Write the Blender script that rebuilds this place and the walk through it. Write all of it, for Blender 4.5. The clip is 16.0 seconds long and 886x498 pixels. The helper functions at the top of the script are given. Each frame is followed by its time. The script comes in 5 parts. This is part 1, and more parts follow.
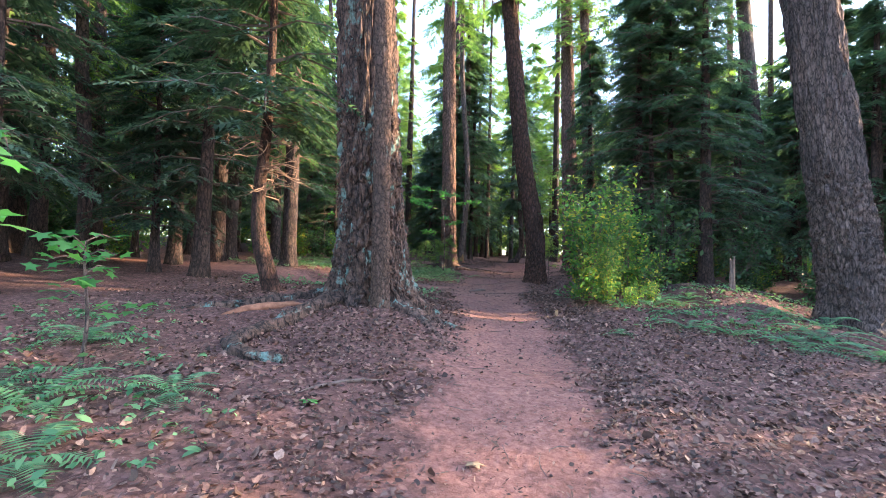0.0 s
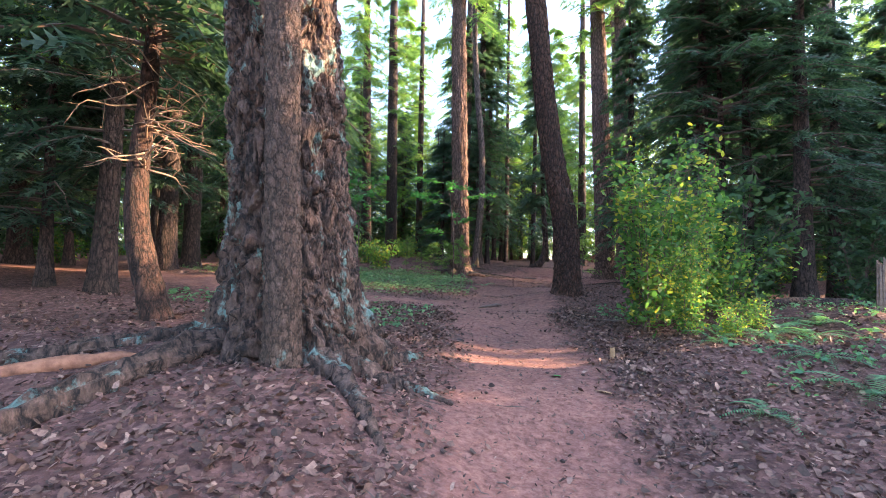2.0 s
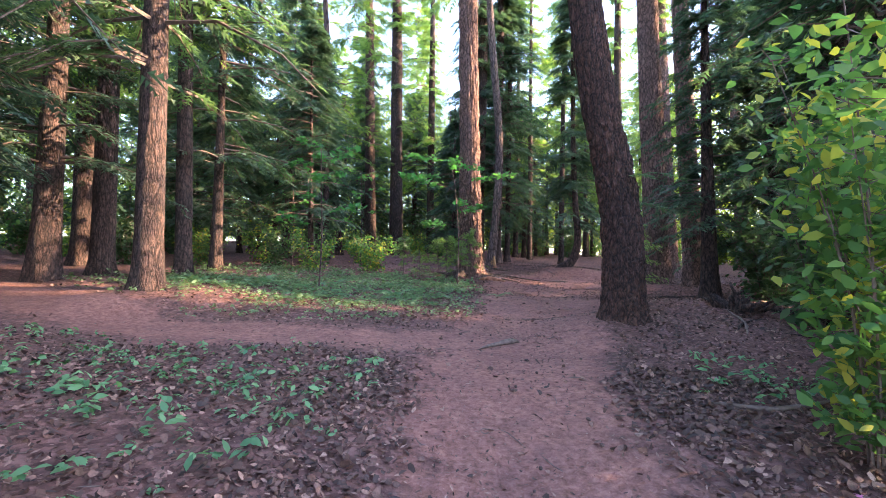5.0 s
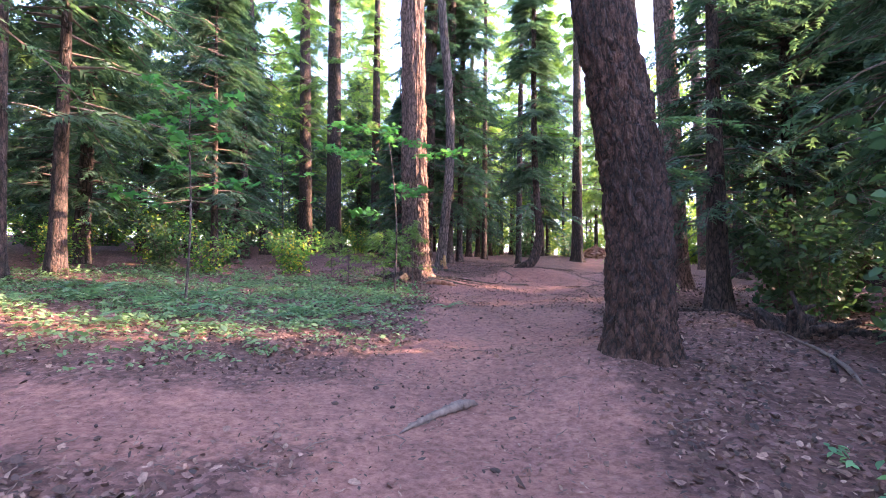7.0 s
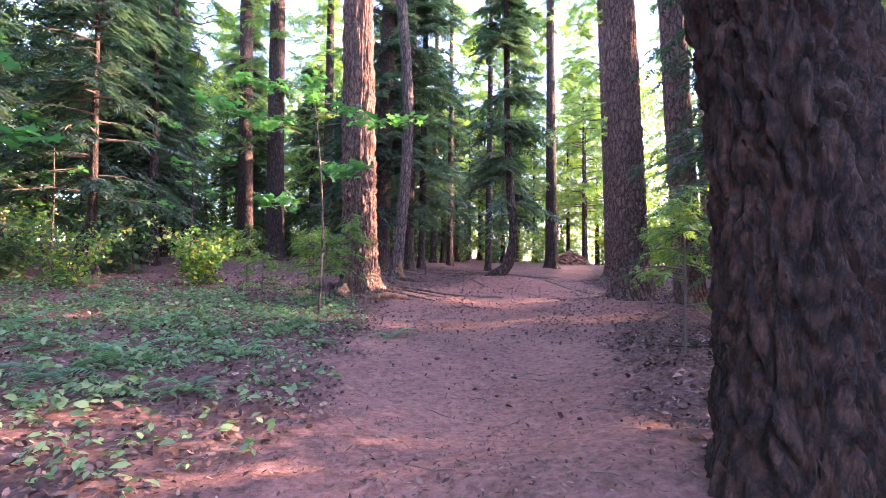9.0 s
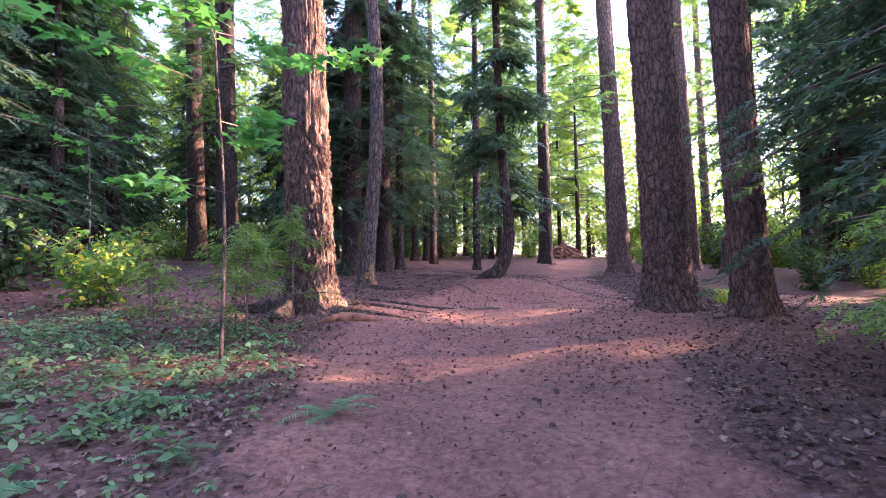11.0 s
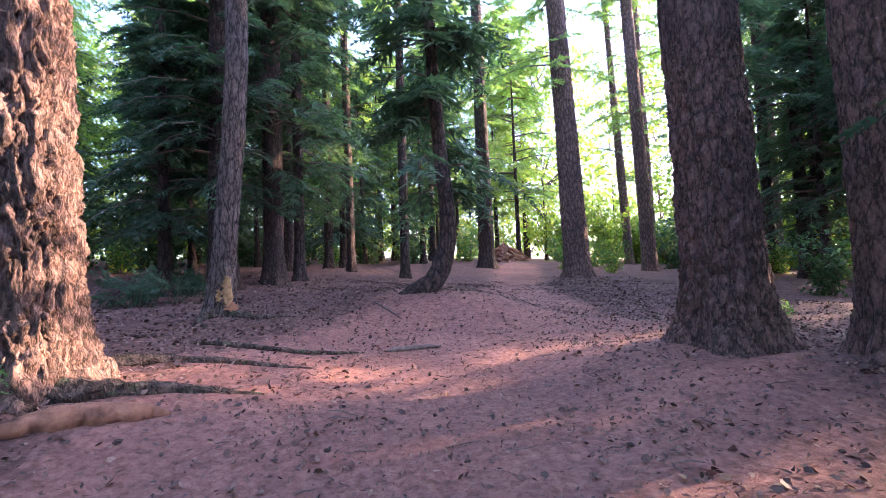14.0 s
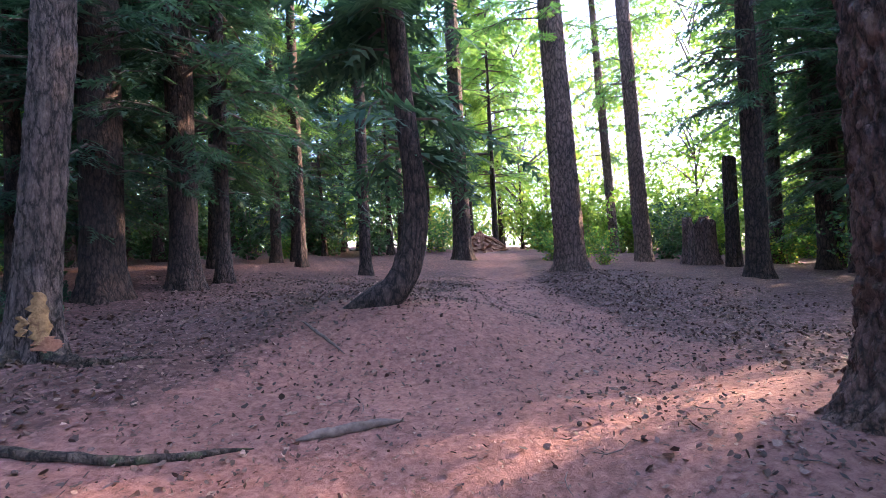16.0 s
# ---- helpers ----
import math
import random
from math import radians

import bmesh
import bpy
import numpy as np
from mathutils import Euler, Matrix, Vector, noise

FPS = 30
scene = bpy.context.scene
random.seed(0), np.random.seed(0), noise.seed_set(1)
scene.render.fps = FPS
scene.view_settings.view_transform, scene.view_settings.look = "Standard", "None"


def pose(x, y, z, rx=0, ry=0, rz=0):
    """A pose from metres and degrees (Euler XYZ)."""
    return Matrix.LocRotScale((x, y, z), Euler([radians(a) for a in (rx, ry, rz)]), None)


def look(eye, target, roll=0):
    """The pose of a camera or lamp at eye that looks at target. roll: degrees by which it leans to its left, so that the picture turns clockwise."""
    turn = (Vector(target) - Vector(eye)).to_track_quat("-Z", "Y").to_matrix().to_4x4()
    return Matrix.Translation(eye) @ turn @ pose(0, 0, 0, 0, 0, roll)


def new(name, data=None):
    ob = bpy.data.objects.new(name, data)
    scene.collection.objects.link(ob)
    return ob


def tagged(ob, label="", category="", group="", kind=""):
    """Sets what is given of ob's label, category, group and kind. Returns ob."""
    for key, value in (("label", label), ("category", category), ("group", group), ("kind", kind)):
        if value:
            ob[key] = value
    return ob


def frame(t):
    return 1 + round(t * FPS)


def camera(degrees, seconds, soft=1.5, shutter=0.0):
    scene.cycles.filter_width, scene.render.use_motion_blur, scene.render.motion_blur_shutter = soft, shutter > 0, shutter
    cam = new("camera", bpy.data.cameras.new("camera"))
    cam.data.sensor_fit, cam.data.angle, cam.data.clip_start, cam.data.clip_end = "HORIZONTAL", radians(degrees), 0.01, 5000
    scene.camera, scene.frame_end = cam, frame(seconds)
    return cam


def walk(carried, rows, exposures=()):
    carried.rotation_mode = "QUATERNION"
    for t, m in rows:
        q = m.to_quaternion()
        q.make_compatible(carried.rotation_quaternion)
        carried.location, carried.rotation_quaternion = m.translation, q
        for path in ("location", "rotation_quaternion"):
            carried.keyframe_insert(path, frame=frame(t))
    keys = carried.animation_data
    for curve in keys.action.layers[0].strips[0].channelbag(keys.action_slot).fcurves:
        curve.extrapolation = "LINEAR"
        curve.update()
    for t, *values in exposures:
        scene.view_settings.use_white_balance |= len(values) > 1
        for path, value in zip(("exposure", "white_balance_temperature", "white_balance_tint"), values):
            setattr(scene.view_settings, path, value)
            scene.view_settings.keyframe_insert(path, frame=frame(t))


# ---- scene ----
cam = camera(87.0, 16.0, soft=0.8)
PATH = [
    (0, (0.048, 0.691, 1.356), (0.045, 2.691, 1.327), 3.5),
    (0.5, (0.165, 1.584, 1.308), (0.185, 3.584, 1.289), 3.7),
    (1, (0.323, 2.386, 1.324), (0.354, 4.385, 1.305), 3.4),
    (1.5, (0.407, 3.15, 1.303), (0.42, 5.15, 1.287), 3.0),
    (2, (0.468, 3.994, 1.301), (0.376, 5.992, 1.283), 2.9),
    (2.5, (0.533, 4.756, 1.295), (0.267, 6.738, 1.264), 2.4),
    (3, (0.572, 5.463, 1.314), (0.123, 7.412, 1.291), 1.7),
    (3.5, (0.716, 6.059, 1.263), (0.119, 7.968, 1.259), 0.8),
    (4, (0.767, 6.739, 1.332), (0.262, 8.674, 1.323), 2.0),
    (4.5, (0.848, 7.31, 1.356), (0.49, 9.277, 1.334), 2.1),
    (5, (0.885, 7.956, 1.382), (0.691, 9.946, 1.336), 2.4),
    (5.2, (0.882, 8.271, 1.366), (0.765, 10.267, 1.324), 2.2),
    (7.3, (1.064, 11.199, 1.254), (1.093, 13.198, 1.217), 2.5),
    (7.5, (1.084, 11.486, 1.256), (1.137, 13.485, 1.23), 2.5),
    (8, (1.164, 12.159, 1.214), (1.268, 14.156, 1.206), 2.5),
    (8.5, (1.273, 12.823, 1.189), (1.406, 14.819, 1.179), 2.5),
    (9, (1.379, 13.498, 1.175), (1.519, 15.493, 1.169), 2.6),
    (9.2, (1.413, 13.774, 1.157), (1.542, 15.77, 1.151), 2.8),
    (11.3, (1.653, 16.413, 1.278), (1.892, 18.398, 1.246), 0.6),
    (11.5, (1.64, 16.7, 1.233), (1.917, 18.68, 1.208), 0.5),
    (12, (1.643, 17.402, 1.193), (2.014, 19.367, 1.184), 0.2),
    (12.5, (1.775, 17.967, 1.195), (2.244, 19.912, 1.202), -0.1),
    (13, (1.964, 18.541, 1.166), (2.432, 20.486, 1.185), -0.2),
    (13.5, (2.201, 19.154, 1.178), (2.673, 21.097, 1.189), -0.0),
    (14, (2.425, 19.716, 1.168), (2.917, 21.654, 1.162), 0.3),
    (14.5, (2.581, 20.408, 1.169), (3.104, 22.339, 1.133), 0.4),
    (15, (2.746, 20.922, 1.245), (3.312, 22.84, 1.2), -0.1),
    (15.5, (2.905, 21.522, 1.216), (3.487, 23.435, 1.165), -0.2),
    (16, (3.09, 22.108, 1.212), (3.702, 24.011, 1.155), -0.1),
]
SCALE, TILT, LEAN = 1.1, 3.0, 2.0
SLOPE = pose(0, 0, 0, TILT, LEAN, 0)
walk(cam, [(t, SLOPE @ look(SCALE * Vector(eye), SCALE * Vector(target), roll)) for t, eye, target, roll in PATH],
     exposures=[(0, 3.0, 6300, 13), (3, 3.2, 6500, 18), (5, 3.45, 6300, 24), (7.5, 3.9, 6100, 36), (9, 3.9, 6150, 42), (12.5, 3.66, 6050, 37), (14, 3.66, 5800, 31), (16, 3.53, 5650, 25)])

# ---- world, sun ----
SUN_AZ, SUN_EL = 9.0, 16.0      # degrees from +x towards +y, and above the horizon
world = bpy.data.worlds.new("sky")
scene.world = world
world.use_nodes = True
sky = world.node_tree.nodes.new("ShaderNodeTexSky")
sky.sky_type, sky.sun_disc = "NISHITA", False
sky.sun_elevation, sky.sun_rotation = radians(SUN_EL + 12), radians(90 - SUN_AZ)
world.node_tree.links.new(sky.outputs[0], world.node_tree.nodes["Background"].inputs[0])
world.node_tree.nodes["Background"].inputs[1].default_value = 0.15
sun = new("sun", bpy.data.lights.new("sun", "SUN"))
sun.data.energy, sun.data.angle, sun.data.color = 3.8, radians(0.6), (1.0, 0.72, 0.42)
az, el = radians(SUN_AZ), radians(SUN_EL)
sun.matrix_world = look((60 * math.cos(az) * math.cos(el), 60 * math.sin(az) * math.cos(el), 60 * math.sin(el)), (0, 0, 0))


# ---- materials ----
def node_material(name):
    m = bpy.data.materials.new(name)
    m.use_nodes = True
    nt = m.node_tree
    nt.nodes.clear()
    out = nt.nodes.new("ShaderNodeOutputMaterial")

    def add(kind, **values):
        n = nt.nodes.new(kind)
        for key, v in values.items():
            n.inputs[key.replace("_", " ")].default_value = v
        return n

    def link(a, b):
        nt.links.new(a, b)
    return m, nt, add, link, out


def ramp(nt, stops):
    n = nt.nodes.new("ShaderNodeValToRGB")
    els = n.color_ramp.elements
    while len(els) < len(stops):
        els.new(0.5)
    for e, (p, c) in zip(els, stops):
        e.position, e.color = p, (*c, 1)
    return n


def mapped(nt, add, link, scale, space="Object"):
    co = nt.nodes.new("ShaderNodeTexCoord")
    mp = add("ShaderNodeMapping")
    mp.inputs["Scale"].default_value = scale
    link(co.outputs[space], mp.inputs["Vector"])
    return mp.outputs["Vector"]


def mix_colour(nt, link, fac, a, b, kind="MIX"):
    n = nt.nodes.new("ShaderNodeMix")
    n.data_type, n.blend_type = "RGBA", kind
    for sock, v in ((n.inputs[0], fac), (n.inputs[6], a), (n.inputs[7], b)):
        if isinstance(v, (int, float)):
            sock.default_value = v
        elif isinstance(v, tuple):
            sock.default_value = (*v, 1)
        else:
            link(v, sock)
    return n.outputs[2]


def bark_material(name, dark, mid, light, lichen=0.0, lichen_col=(0.26, 0.36, 0.32), stretch=2.6, size=9.0, cut=0.62, spots=3.2):
    m, nt, add, link, out = node_material(name)
    v1 = mapped(nt, add, link, (size, size, size / stretch))
    warp = add("ShaderNodeTexNoise", Scale=1.6, Detail=8.0, Roughness=0.65)
    link(v1, warp.inputs["Vector"])
    addv = nt.nodes.new("ShaderNodeMixRGB")
    addv.blend_type, addv.inputs[0].default_value = "ADD", 1.5
    link(v1, addv.inputs[1]), link(warp.outputs["Color"], addv.inputs[2])
    plates = add("ShaderNodeTexVoronoi", Scale=0.8)
    plates.feature = "DISTANCE_TO_EDGE"
    link(addv.outputs[0], plates.inputs["Vector"])
    flakes = add("ShaderNodeTexVoronoi", Scale=2.3)
    flakes.feature = "DISTANCE_TO_EDGE"
    link(addv.outputs[0], flakes.inputs["Vector"])
    vor = nt.nodes.new("ShaderNodeMath")
    vor.operation = "MULTIPLY_ADD"
    link(flakes.outputs["Distance"], vor.inputs[0])
    vor.inputs[1].default_value = 0.7
    link(plates.outputs["Distance"], vor.inputs[2])
    fine = add("ShaderNodeTexNoise", Scale=30.0, Detail=9.0, Roughness=0.72)
    link(mapped(nt, add, link, (1, 1, 0.5)), fine.inputs["Vector"])
    big = add("ShaderNodeTexNoise", Scale=1.3, Detail=5.0)
    link(mapped(nt, add, link, (1, 1, 0.6)), big.inputs["Vector"])
    r = ramp(nt, [(0.05, dark), (0.24, mid), (0.66, light)])
    link(vor.outputs[0], r.inputs[0])
    r2 = ramp(nt, [(0.36, (0.36, 0.34, 0.33)), (0.66, (1.32, 1.27, 1.22))])
    link(fine.outputs["Fac"], r2.inputs[0])
    col = mix_colour(nt, link, 0.85, r.outputs[0], r2.outputs[0], "MULTIPLY")
    r3 = ramp(nt, [(0.35, (0.7, 0.68, 0.7)), (0.65, (1.2, 1.12, 1.05))])
    link(big.outputs["Fac"], r3.inputs[0])
    col = mix_colour(nt, link, 0.8, col, r3.outputs[0], "MULTIPLY")
    if lichen:
        pat = add("ShaderNodeTexNoise", Scale=spots, Detail=7.0, Roughness=0.7)
        link(mapped(nt, add, link, (1, 1, 0.7)), pat.inputs["Vector"])
        lr = ramp(nt, [(cut, (0, 0, 0)), (cut + 0.07, (lichen, lichen, lichen))])
        link(pat.outputs["Fac"], lr.inputs[0])
        col = mix_colour(nt, link, lr.outputs[0], col, lichen_col)
    b = add("ShaderNodeBsdfPrincipled", Roughness=0.92)
    link(col, b.inputs["Base Color"])
    hgt = nt.nodes.new("ShaderNodeMath")
    hgt.operation = "MULTIPLY_ADD"
    link(fine.outputs["Fac"], hgt.inputs[0])
    hgt.inputs[1].default_value = 0.35
    link(vor.outputs[0], hgt.inputs[2])
    bump = add("ShaderNodeBump", Strength=1.0, Distance=0.06)
    link(hgt.outputs[0], bump.inputs["Height"])
    link(bump.outputs[0], b.inputs["Normal"])
    link(b.outputs[0], out.inputs[0])
    return m


def leaf_material(name, a, b, glow=0.4, rough=0.55, c=None):
    """Thin leaves: part of the light passes through."""
    m, nt, add, link, out = node_material(name)
    geo = nt.nodes.new("ShaderNodeNewGeometry")
    info = nt.nodes.new("ShaderNodeObjectInfo")
    stops = [(0.0, a), (1.0, b)] if c is None else [(0.0, a), (0.75, b), (1.0, c)]
    r = ramp(nt, stops)
    link(geo.outputs["Random Per Island"], r.inputs[0])
    r2 = ramp(nt, [(0.0, (0.72, 0.78, 0.8)), (1.0, (1.2, 1.15, 1.0))])
    link(info.outputs["Random"], r2.inputs[0])
    col = mix_colour(nt, link, 1.0, r.outputs[0], r2.outputs[0], "MULTIPLY")
    bs = add("ShaderNodeBsdfPrincipled", Roughness=rough)
    bs.inputs["Specular IOR Level"].default_value = 0.3
    link(col, bs.inputs["Base Color"])
    tr = add("ShaderNodeBsdfTranslucent")
    bright = mix_colour(nt, link, 1.0, col, (1.65, 1.8, 1.05), "MULTIPLY")
    link(bright, tr.inputs[0])
    mx = nt.nodes.new("ShaderNodeMixShader")
    mx.inputs[0].default_value = glow
    link(bs.outputs[0], mx.inputs[1]), link(tr.outputs[0], mx.inputs[2])
    link(mx.outputs[0], out.inputs[0])
    return m


def plain_material(name, a, b, scale=6.0, rough=0.85, bump_d=0.01, metal=0.0, island=False):
    m, nt, add, link, out = node_material(name)
    n = add("ShaderNodeTexNoise", Scale=scale, Detail=8.0, Roughness=0.65)
    link(mapped(nt, add, link, (1, 1, 1)), n.inputs["Vector"])
    r = ramp(nt, [(0.3, a), (0.7, b)])
    if island:
        geo = nt.nodes.new("ShaderNodeNewGeometry")
        r = ramp(nt, [(0.0, a), (1.0, b)])
        link(geo.outputs["Random Per Island"], r.inputs[0])
    else:
        link(n.outputs["Fac"], r.inputs[0])
    bs = add("ShaderNodeBsdfPrincipled", Roughness=rough, Metallic=metal)
    link(r.outputs[0], bs.inputs["Base Color"])
    bp = add("ShaderNodeBump", Strength=0.7, Distance=bump_d)
    link(n.outputs["Fac"], bp.inputs["Height"]), link(bp.outputs[0], bs.inputs["Normal"])
    link(bs.outputs[0], out.inputs[0])
    return m


def ground_material():
    m, nt, add, link, out = node_material("forest_floor")
    att = nt.nodes.new("ShaderNodeAttribute")
    att.attribute_name = "trail"
    v = mapped(nt, add, link, (1, 1, 1))
    fine = add("ShaderNodeTexNoise", Scale=55.0, Detail=8.0, Roughness=0.7)
    mid = add("ShaderNodeTexNoise", Scale=6.0, Detail=8.0, Roughness=0.65)
    big = add("ShaderNodeTexNoise", Scale=0.8, Detail=5.0)
    spec = add("ShaderNodeTexVoronoi", Scale=38.0)
    for n in (fine, mid, big, spec):
        link(v, n.inputs["Vector"])
    grit = add("ShaderNodeTexNoise", Scale=17.0, Detail=10.0, Roughness=0.75, Distortion=0.4)
    link(v, grit.inputs["Vector"])
    soil = ramp(nt, [(0.3, (0.10, 0.046, 0.036)), (0.5, (0.25, 0.126, 0.102)), (0.72, (0.38, 0.215, 0.18))])
    link(grit.outputs["Fac"], soil.inputs[0])
    warpv = nt.nodes.new("ShaderNodeMixRGB")
    warpv.blend_type, warpv.inputs[0].default_value = "ADD", 0.09
    link(v, warpv.inputs[1]), link(grit.outputs["Color"], warpv.inputs[2])
    leafy = add("ShaderNodeTexVoronoi", Scale=24.0)
    link(warpv.outputs[0], leafy.inputs["Vector"])
    shades = ramp(nt, [(0.0, (0.022, 0.013, 0.012)), (0.35, (0.075, 0.042, 0.036)), (0.7, (0.19, 0.105, 0.09)), (1.0, (0.4, 0.26, 0.225))])
    link(leafy.outputs["Color"], shades.inputs[0])
    humus = ramp(nt, [(0.3, (0.045, 0.026, 0.022)), (0.55, (0.16, 0.088, 0.076)), (0.75, (0.3, 0.18, 0.155))])
    link(grit.outputs["Fac"], humus.inputs[0])
    half = nt.nodes.new("ShaderNodeMix")
    half.data_type = "RGBA"
    half.inputs[0].default_value = 0.5
    link(shades.outputs[0], half.inputs[6]), link(humus.outputs[0], half.inputs[7])
    pale = ramp(nt, [(0.04, (0.5, 0.36, 0.32)), (0.10, (0.0, 0.0, 0.0))])
    link(spec.outputs["Distance"], pale.inputs[0])
    pick = ramp(nt, [(0.80, (0, 0, 0)), (0.86, (1, 1, 1))])
    link(spec.outputs["Color"], pick.inputs[0])
    chips = mix_colour(nt, link, 1.0, pale.outputs[0], pick.outputs[0], "MULTIPLY")
    edge = nt.nodes.new("ShaderNodeMath")
    edge.operation = "MULTIPLY_ADD"
    link(mid.outputs["Fac"], edge.inputs[0])
    edge.inputs[1].default_value = 0.7
    sub = nt.nodes.new("ShaderNodeMath")
    sub.operation = "SUBTRACT"
    link(att.outputs["Fac"], sub.inputs[0])
    sub.inputs[1].default_value = 0.35
    link(sub.outputs[0], edge.inputs[2])
    er = ramp(nt, [(0.33, (0, 0, 0)), (0.62, (1, 1, 1))])
    link(edge.outputs[0], er.inputs[0])
    col = mix_colour(nt, link, er.outputs[0], half.outputs[2], soil.outputs[0])
    col = mix_colour(nt, link, 0.6, col, chips, "ADD")
    tone = ramp(nt, [(0.3, (0.72, 0.7, 0.74)), (0.7, (1.25, 1.18, 1.12))])
    link(mid.outputs["Fac"], tone.inputs[0])
    col = mix_colour(nt, link, 0.8, col, tone.outputs[0], "MULTIPLY")
    tone2 = ramp(nt, [(0.3, (0.8, 0.78, 0.8)), (0.7, (1.15, 1.1, 1.08))])
    link(big.outputs["Fac"], tone2.inputs[0])
    col = mix_colour(nt, link, 0.9, col, tone2.outputs[0], "MULTIPLY")
    bs = add("ShaderNodeBsdfPrincipled", Roughness=0.95)
    bs.inputs["Specular IOR Level"].default_value = 0.2
    link(col, bs.inputs["Base Color"])
    hsum = nt.nodes.new("ShaderNodeMath")
    hsum.operation = "MULTIPLY_ADD"
    link(grit.outputs["Fac"], hsum.inputs[0])
    hsum.inputs[1].default_value = 0.8
    link(mid.outputs["Fac"], hsum.inputs[2])
    bp = add("ShaderNodeBump", Strength=1.0, Distance=0.022)
    link(hsum.outputs[0], bp.inputs["Height"]), link(bp.outputs[0], bs.inputs["Normal"])
    link(bs.outputs[0], out.inputs[0])
    return m


def litter_material():
    m, nt, add, link, out = node_material("leaf_litter")
    geo = nt.nodes.new("ShaderNodeNewGeometry")
    r = ramp(nt, [(0.0, (0.03, 0.017, 0.014)), (0.45, (0.10, 0.052, 0.04)), (0.85, (0.215, 0.122, 0.096)), (1.0, (0.36, 0.23, 0.18))])
    link(geo.outputs["Random Per Island"], r.inputs[0])
    n = add("ShaderNodeTexNoise", Scale=45.0, Detail=6.0, Roughness=0.7)
    link(mapped(nt, add, link, (1, 1, 1)), n.inputs["Vector"])
    r2 = ramp(nt, [(0.35, (0.55, 0.52, 0.5)), (0.65, (1.2, 1.15, 1.1))])
    link(n.outputs["Fac"], r2.inputs[0])
    bs = add("ShaderNodeBsdfPrincipled", Roughness=0.75)
    link(mix_colour(nt, link, 1.0, r.outputs[0], r2.outputs[0], "MULTIPLY"), bs.inputs["Base Color"])
    link(bs.outputs[0], out.inputs[0])
    return m


M_GROUND = ground_material()
M_BARK_BIG = bark_material("furrowed_bark", (0.014, 0.009, 0.008), (0.125, 0.078, 0.062), (0.24, 0.155, 0.126), 0.7, (0.21, 0.36, 0.32), cut=0.56, spots=3.0)
M_BARK_STEM = bark_material("scaly_bark", (0.05, 0.034, 0.027), (0.16, 0.104, 0.082), (0.23, 0.155, 0.124), 0.6, (0.22, 0.34, 0.30), stretch=1.5, size=16.0, cut=0.6, spots=3.0)
M_BARK = bark_material("fir_bark", (0.05, 0.033, 0.029), (0.21, 0.132, 0.112), (0.33, 0.214, 0.184), 0.3, stretch=2.6, size=12.0, cut=0.66, spots=5.0)
M_BARK_RED = bark_material("dark_red_bark", (0.012, 0.007, 0.006), (0.078, 0.038, 0.028), (0.15, 0.08, 0.062), 0.06, stretch=2.3, size=13.0, cut=0.68)
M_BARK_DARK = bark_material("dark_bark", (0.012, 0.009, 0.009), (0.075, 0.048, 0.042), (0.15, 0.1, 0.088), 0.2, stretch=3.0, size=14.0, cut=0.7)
M_BARK_GREY = bark_material("grey_bark", (0.03, 0.024, 0.024), (0.16, 0.122, 0.115), (0.27, 0.21, 0.2), 0.3, stretch=3.5, size=14.0, cut=0.66)
M_ROOT = bark_material("mossy_root", (0.02, 0.015, 0.012), (0.11, 0.08, 0.065), (0.2, 0.15, 0.125), 0.5, (0.10, 0.14, 0.06), stretch=2.0, size=12.0, cut=0.57)
M_WOOD = plain_material("weathered_wood", (0.07, 0.045, 0.035), (0.22, 0.155, 0.13), 14.0)
M_ROTTEN = plain_material("rotten_red_wood", (0.12, 0.045, 0.025), (0.38, 0.17, 0.10), 9.0, bump_d=0.04)
M_FRESH = plain_material("bare_wood", (0.27, 0.16, 0.085), (0.42, 0.27, 0.15), 20.0)
M_TORN = plain_material("torn_wood", (0.13, 0.065, 0.03), (0.46, 0.27, 0.12), 13.0, bump_d=0.04)
M_DRY = plain_material("dry_branches", (0.13, 0.08, 0.058), (0.32, 0.21, 0.15), 12.0)
M_TWIG = plain_material("dead_twig", (0.06, 0.042, 0.035), (0.17, 0.12, 0.10), 12.0)
M_CONIFER = leaf_material("conifer_needles", (0.026, 0.062, 0.05), (0.085, 0.142, 0.1), 0.4)
M_HEMLOCK = leaf_material("soft_needles", (0.08, 0.16, 0.055), (0.2, 0.29, 0.095), 0.52)
# darker copy of the soft needles, the shade put into its colour
M_SOFT = leaf_material("shade_toned_needles", (0.05, 0.11, 0.06), (0.13, 0.2, 0.1), 0.45)
# sunlight is put into this yellow-green leaf colour
M_FAR = leaf_material("sun_toned_leaves", (0.09, 0.16, 0.035), (0.26, 0.33, 0.07), 0.55)
M_BROAD = leaf_material("broad_leaves", (0.05, 0.14, 0.05), (0.13, 0.25, 0.07), 0.5, c=(0.45, 0.38, 0.06))
M_MAPLE = leaf_material("maple_leaves", (0.05, 0.19, 0.07), (0.11, 0.28, 0.09), 0.5)
M_HERB = leaf_material("herb_leaves", (0.08, 0.15, 0.08), (0.2, 0.29, 0.15), 0.35)
# darker copy of the leaf green, with the wood's shade put into it
M_SHADE = leaf_material("shade_toned_leaves", (0.03, 0.075, 0.04), (0.085, 0.15, 0.075), 0.35)
M_FERN = leaf_material("fern_fronds", (0.055, 0.16, 0.095), (0.145, 0.28, 0.155), 0.4)
M_LITTER = litter_material()
M_CONE = plain_material("fir_cones", (0.03, 0.018, 0.016), (0.1, 0.058, 0.048), 40.0, island=True)
